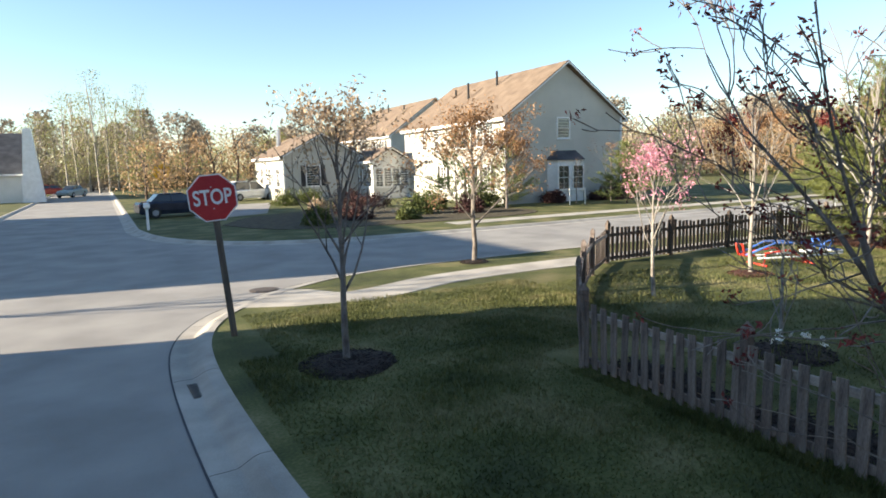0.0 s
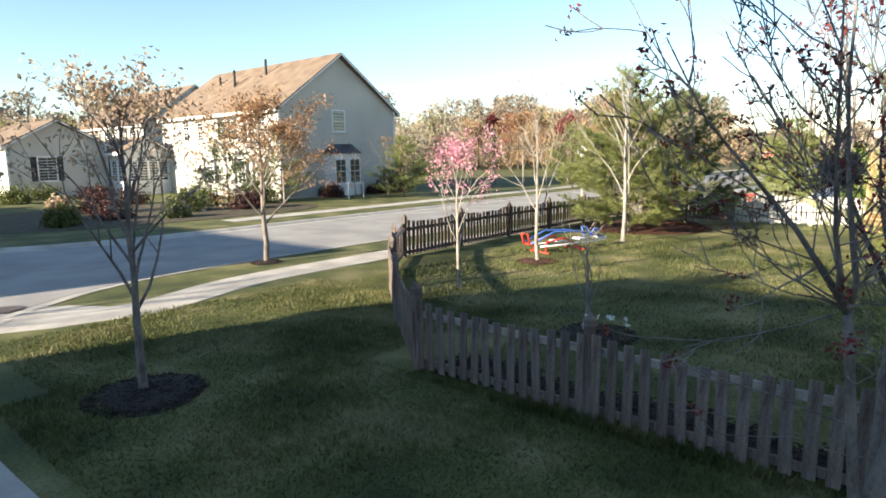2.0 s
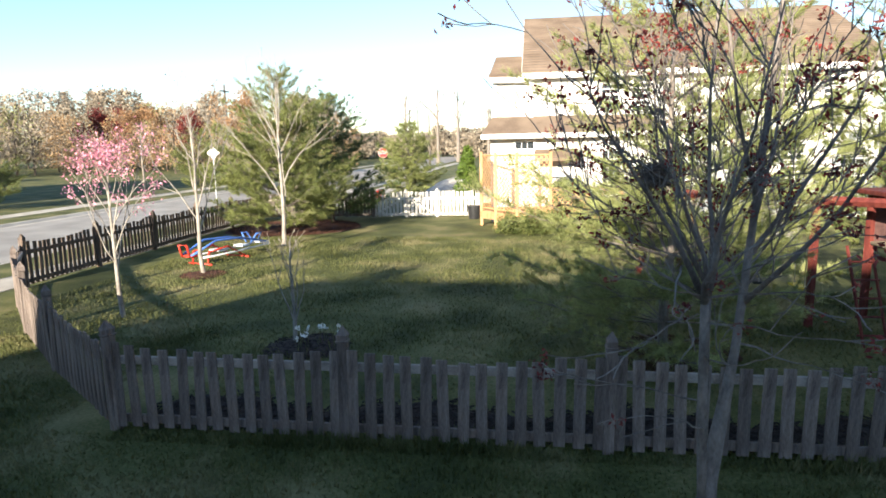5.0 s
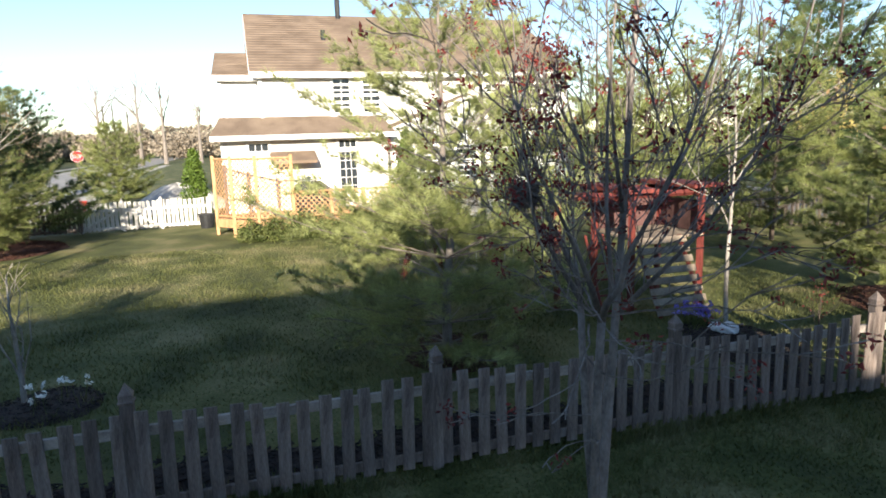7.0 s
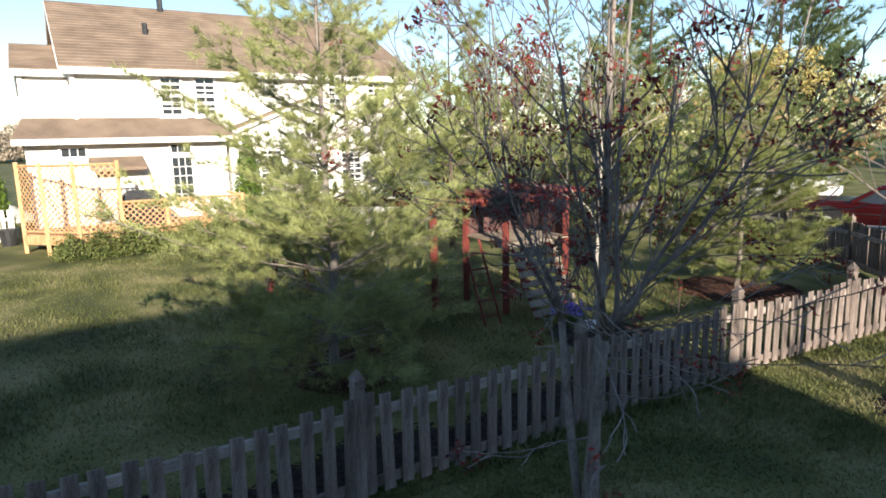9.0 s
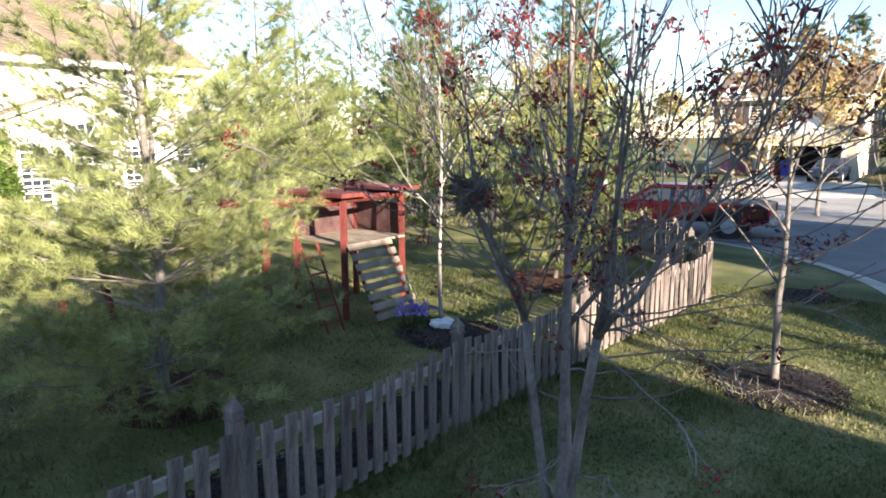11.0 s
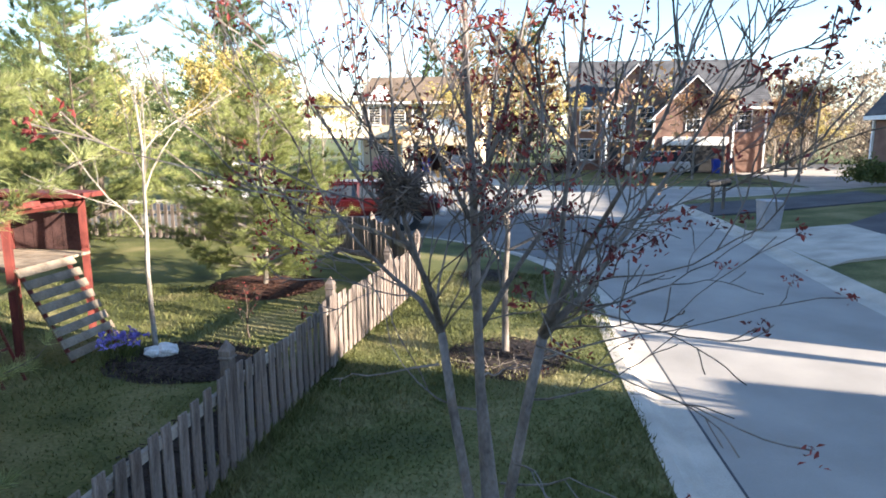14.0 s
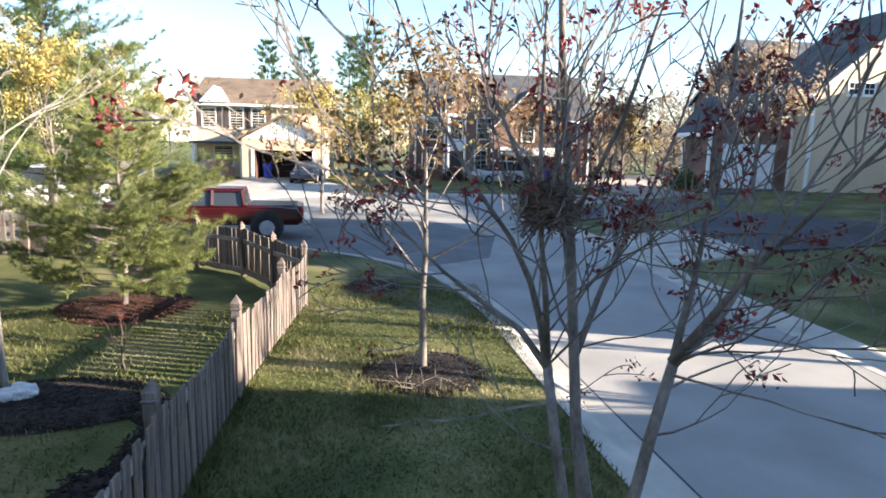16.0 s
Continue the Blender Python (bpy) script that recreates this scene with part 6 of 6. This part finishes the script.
def wheels(v, xs, half, r):
    for x in xs:
        for s in (-1, 1):
            w = part("wheel", Mesh().tube([(0, -0.10, 0), (0, -0.11, 0), (0, 0.11, 0), (0, 0.10, 0)], [r * 0.9, r, r, r * 0.9], 18), RUBBER, v, at=pose(x, s * half, r))
            part("rim", Mesh().tube([(0, s * 0.09, 0), (0, s * 0.125, 0)], [r * 0.6, r * 0.55], 14), GREY_BIN, w)


def car(label, x, y, turn, paint, z=Z_ROAD, suv=False, name="car"):
    c = thing(name, label, "car", pose(x, y, z, 0, 0, turn))
    h = 1.7 if suv else 1.42
    part("body", loft([(-2.2, 0.78, 0.7, 0.35, 0.75, 0.80), (-2.1, 0.86, 0.78, 0.25, 0.86, 0.95), (-1.3, 0.89, 0.80, 0.22, 0.90, 1.0), (0.8, 0.89, 0.80, 0.22, 0.88, 0.98), (1.9, 0.86, 0.74, 0.25, 0.74, 0.84), (2.25, 0.76, 0.6, 0.35, 0.6, 0.66)]), paint, c, smooth=False)
    back = -2.0 if suv else -1.5
    part("cabin", loft([(back, 0.74, 0.68, 0.9, 0.95, 0.99), (back + 0.45, 0.78, 0.62, 0.9, 0.98, h), (0.3, 0.78, 0.62, 0.9, 0.98, h), (1.1, 0.76, 0.66, 0.88, 0.92, 0.96)]), PANE, c)
    part("roof", loft([(back + 0.42, 0.66, 0.58, h - 0.05, h - 0.02, h + 0.012), (0.32, 0.66, 0.58, h - 0.05, h - 0.02, h + 0.012)]), paint, c)
    for s in (-1, 1):
        part("headlight", Mesh().box(2.08, s * 0.6 - 0.14, 0.58, 2.22, s * 0.6 + 0.14, 0.70, 0.03), CHROME, c)
        part("tail_light", Mesh().box(-2.2, s * 0.66 - 0.1, 0.68, -2.12, s * 0.66 + 0.1, 0.84, 0.02), SIGN_RED, c)
        part("pillar", Mesh().tube([(-0.35, s * 0.795, 0.95), (-0.35, s * 0.635, h - 0.01)], [0.035, 0.03], 4), paint, c)
    wheels(c, (-1.35, 1.4), 0.80, 0.32)
    return c


car("dark navy saloon car parked in the driveway", 4.0, 42.2, 8, CAR_NAVY, 0.0)
car("pale green saloon car with lights toward the street", -3.2, 92, -115, CAR_GREEN)
car("red car parked at the far end of the street", -5.8, 99, 20, CAR_RED, 0.0)
car("dark car parked in a far front yard", -12, 97, 15, CAR_NAVY, 0.0)
car("dark car parked nose-out before the garage", 8.4, -41.8, 90, CAR_NAVY, 0.014)
car("silver sport-utility vehicle parked before the brick house", -5.7, -45.0, 24, CAR_SILVER, 0.014, True)
car("white sport-utility vehicle among the yard trees", 16.5, -23.0, 12, CAR_WHITE, -0.09, True)
car("white pickup-like car by the north driveway", 11.8, 58.5, 10, CAR_WHITE, 0.0, True)

tk = thing("pickup_truck", "dark red pickup truck parked at the kerb", "pickup truck", pose(8.75, -15.9, Z_ROAD, 0, 0, 6))
part("bed", loft([(-2.75, 0.86, 0.84, 0.55, 0.90, 0.98), (-2.6, 0.93, 0.90, 0.45, 0.92, 1.0), (-1.2, 0.93, 0.90, 0.45, 0.92, 1.0)]), TRUCK_RED, tk)
part("bed_floor", Mesh().box(-2.6, -0.78, 0.995, -1.25, 0.78, 1.012, 0.0), BLACK, tk, "dark open cargo bed")
part("body", loft([(-1.2, 0.93, 0.90, 0.45, 0.94, 1.02), (0.95, 0.93, 0.90, 0.42, 0.94, 1.02), (2.3, 0.92, 0.84, 0.45, 0.90, 1.0), (2.6, 0.86, 0.76, 0.5, 0.9, 1.0)]), TRUCK_RED, tk)
part("cabin", loft([(-1.17, 0.84, 0.74, 0.97, 1.02, 1.04), (-1.05, 0.86, 0.68, 0.97, 1.04, 1.43), (0.45, 0.86, 0.68, 0.97, 1.04, 1.43), (1.15, 0.84, 0.76, 0.94, 0.98, 1.02)]), PANE, tk)
part("roof", loft([(-1.1, 0.72, 0.64, 1.38, 1.42, 1.47), (0.5, 0.72, 0.64, 1.38, 1.42, 1.47)]), TRUCK_RED, tk)
for s in (-1, 1):
    for xx, xt in ((-1.13, -1.05), (-0.25, -0.25), (1.1, 0.48)):
        part("pillar", Mesh().tube([(xx, s * 0.87, 1.0), (xt, s * 0.70, 1.42)], [0.06, 0.05], 4), TRUCK_RED, tk)
    part("tail_light", Mesh().box(-2.78, s * 0.8 - 0.09, 0.7, -2.70, s * 0.8 + 0.09, 0.95, 0.02), SIGN_RED, tk)
    part("side_trim", Mesh().box(-2.6, s * 0.94 - 0.008, 0.70, 2.3, s * 0.94 + 0.008, 0.72, 0.003), BLACK, tk)
    part("wheel_arch", Mesh().tube([(-1.75, s * 0.9, 0.42), (-1.75, s * 0.945, 0.42)], [0.47, 0.47], 18), BLACK, tk)
    part("wheel_arch", Mesh().tube([(1.65, s * 0.9, 0.42), (1.65, s * 0.945, 0.42)], [0.47, 0.47], 18), BLACK, tk)
part("bumper", Mesh().box(-2.95, -0.88, 0.45, -2.74, 0.88, 0.62, 0.04), CHROME, tk)
wheels(tk, (-1.75, 1.65), 0.86, 0.38)

# ---- play things ----
PS = thing("play_set", "wooden play fort with red posts and swing beam", "play set")
def bar(name, a, b, r, m, parent=PS, n=4):
    return part(name, Mesh().tube([a, b], [r, r], n), m, parent)


FX = (9.15, 10.3)
FY = (-4.05, -2.75)
for x in FX:
    for y in FY:
        bar("post", (x, y, 0), (x, y, 1.95), 0.06, RED_WOOD)
for k in range(8):
    part("platform_board", Mesh().box(9.08, FY[0] + k * 0.165, 1.16, 10.36, FY[0] + k * 0.165 + 0.15, 1.2, 0.006), BOARD, PS)
for a, b in (((9.15, -4.05), (9.15, -2.75)), ((10.3, -4.05), (10.3, -2.75)), ((9.15, -4.05), (10.3, -4.05))):
    bar("top_rail", (*a, 1.88), (*b, 1.88), 0.05, RED_WOOD)
for a, b in (((10.3, -4.0), (10.3, -2.8)), ((9.2, -4.08), (10.25, -4.08))):
    a, b = Vector((*a, 0)), Vector((*b, 0))
    for k in range(7):
        c = a.lerp(b, (k + 0.5) / 7)
        dx, dy, _ = (b - a) / 15
        part("wall_board", Mesh().box(c.x - abs(dx) - 0.012, c.y - abs(dy) - 0.012, 1.2, c.x + abs(dx) + 0.012, c.y + abs(dy) + 0.012, 1.72, 0.004), DARK_CLOTH, PS)
for y0, y1, z in ((-4.3, -3.75, 2.02), (-3.1, -2.55, 1.99)):
    part("roof_board", Mesh().box(8.95, y0, z - 0.07, 10.5, y1, z, 0.01), RED_WOOD, PS)
bar("swing_beam", (9.2, -2.75, 1.85), (11.9, 0.1, 1.85), 0.065, RED_WOOD)
bar("swing_leg", (11.75, -0.05, 1.85), (12.2, -0.55, 0), 0.055, RED_WOOD)
bar("swing_leg", (11.75, -0.05, 1.85), (11.4, 0.6, 0), 0.055, RED_WOOD)
bar("post", (9.75, -1.75, 0), (9.75, -1.75, 1.9), 0.06, RED_WOOD)
for k, (x, y) in enumerate(((10.15, -1.75), (10.6, -1.25), (11.1, -0.75))):
    sw = part("swing_seat", Mesh().box(x - 0.22, y - 0.09, 0.5, x + 0.22, y + 0.09, 0.54, 0.015), YELLOW_PLASTIC if k == 0 else BLACK, PS)
    for s in (-0.2, 0.2):
        part("chain", Mesh().tube([(x + s, y, 0.54), (x + s * 0.9, y, 1.85)], [0.008, 0.008], 4), CHROME, sw)
# Slanted climbing wall of boards.
RA, RB = Vector((9.1, -3.22, 1.22)), Vector((8.55, -3.34, 0.03))
tilt = math.degrees(math.atan2(RA.z - RB.z, RA.x - RB.x))
for k in range(8):
    c = RA.lerp(RB, (k + 0.5) / 8)
    part("ramp_board", Mesh().box(-0.055, -0.48, -0.012, 0.055, 0.48, 0.012, 0.004), BOARD, PS, at=Matrix.Translation(c) @ pose(0, 0, 0, 0, -tilt, 0))
for s in (-0.4, 0.4):
    d = Vector((0.04, s, -0.02))
    bar("ramp_stringer", RA + d, RB + d, 0.035, RED_WOOD)
for s in (-2.25, -1.95):
    bar("ladder_side", (8.75, s - 0.1, 0), (9.2, s, 1.3), 0.02, RED_WOOD)
for k in range(5):
    u = 0.12 + 0.18 * k
    bar("ladder_rung", (8.75 + 0.45 * u, -2.32, 1.3 * u), (8.75 + 0.45 * u, -1.98, 1.3 * u), 0.016, RED_WOOD, PS, 6)

SS = thing("seesaw", "red white and blue tube seesaw on the lawn", "seesaw", pose(15.1, 10.05, 0, 0, 0, -18) @ Matrix.Diagonal((0.84, 0.84, 0.9, 1)))
def rod(name, pts, r, m, parent=SS):
    return part(name, Mesh().tube(pts, [r] * len(pts), 7), m, parent, smooth=True)


rod("base_tube", [(-1.0, -0.45, 0.03), (-1.0, 0.45, 0.03)], 0.03, RED_PAINT)
rod("base_tube", [(0.5, -0.45, 0.03), (0.5, 0.45, 0.03)], 0.03, RED_PAINT)
for s in (-0.3, 0.3):
    rod("frame_tube", [(-1.0, s, 0.05), (-0.95, s, 0.35), (-0.2, s, 0.42), (0.5, s, 0.05)], 0.03, RED_PAINT)
    rod("arm_tube", [(-1.5, s * 0.6, 0.32), (-0.6, s * 0.8, 0.62), (0.4, s * 0.8, 0.58), (1.7, s * 0.6, 0.30)], 0.03, BLUE_PAINT)
    rod("lower_tube", [(-1.2, s, 0.24), (0.0, s, 0.22), (1.6, s, 0.26)], 0.03, WHITE_PLASTIC)
    rod("handle", [(1.0, s * 0.3, 0.35), (1.05, s, 0.62), (1.25, s, 0.62), (1.3, s * 0.3, 0.35)], 0.025, BLUE_PAINT)
for x in (-1.35, -0.3, 0.7, 1.55):
    part("seat", Mesh().box(x - 0.16, -0.22, 0.28, x + 0.16, 0.22, 0.34, 0.03), WHITE_PLASTIC if x > -1 else RED_PAINT, SS)
rod("backrest", [(-1.5, -0.15, 0.3), (-1.6, -0.15, 0.62), (-1.6, 0.15, 0.62), (-1.5, 0.15, 0.3)], 0.035, RED_PAINT)
bin2 = thing("planter_pot", "dark round plant pot by the deck", "plant pot", pose(23.9, 4.5, 0))
part("pot", Mesh().tube([(0, 0, 0), (0, 0, 0.5)], [0.2, 0.27], 14), BLACK, bin2)
hb = thing("toy_kart", "small red ride-on toy by the street gate", "toy", pose(32.5, 10.2, 0.012))
part("body", loft([(-0.4, 0.2, 0.18, 0.12, 0.3, 0.34), (0.0, 0.24, 0.2, 0.1, 0.32, 0.5), (0.45, 0.18, 0.14, 0.12, 0.26, 0.3)]), RED_PAINT, hb)
for xx in (-0.28, 0.3):
    for s in (-1, 1):
        part("wheel", Mesh().tube([(xx, s * 0.2, 0.11), (xx, s * 0.27, 0.11)], [0.11, 0.11], 12), RUBBER, hb)

# ---- grass blades, clipped and uneven ----
def blades(name, label, boxes, per, seed, hmax):
    r = np.random.default_rng(seed)
    vs = []
    for x0, y0, x1, y1 in boxes:
        n = int((x1 - x0) * (y1 - y0) * per)
        p = np.column_stack([r.uniform(x0, x1, n), r.uniform(y0, y1, n), np.zeros(n)])
        a = r.uniform(0, 2 * np.pi, n)
        h = hmax * r.uniform(0.45, 1.0, n) * (0.75 + 0.35 * np.sin(p[:, 0] * 1.7 + 2 * np.sin(p[:, 1] * 1.3)))
        w = r.uniform(0.005, 0.011, n)
        side = np.column_stack([np.cos(a) * w, np.sin(a) * w, np.zeros(n)])
        tip = np.column_stack([r.normal(0, 0.45, n) * h, r.normal(0, 0.45, n) * h, h])
        vs.append(np.stack([p - side, p + side, p + tip], 1).reshape(-1, 3))
    v = np.concatenate(vs)
    me = bpy.data.meshes.new(name)
    me.from_pydata(v.tolist(), [], np.arange(len(v)).reshape(-1, 3).tolist())
    me.materials.append(BLADE)
    tagged(new(name, me), label, "grass", kind="stuff")


blades("grass_blades", "short green grass blades on the corner lawn", [(1.85, -9, 5.35, 1), (1.6, 1, 5.4, 9.2), (2.2, 9.2, 5.4, 12.2), (5.4, 7.2, 8.5, 12.2)], 1100, 1, 0.075)
blades("grass_blades", "short green grass blades inside the yard", [(6.45, -3, 12, 6.2), (5.6, -7, 12, -3), (8.5, 6.2, 19, 11.5), (12, -1, 19, 6.2), (7.3, 5.2, 9.0, 8.0)], 450, 2, 0.08)
blades("grass_tufts", "longer grass tufts along the fence foot", [(5.25, -7, 5.62, 6.4)], 2200, 3, 0.15)
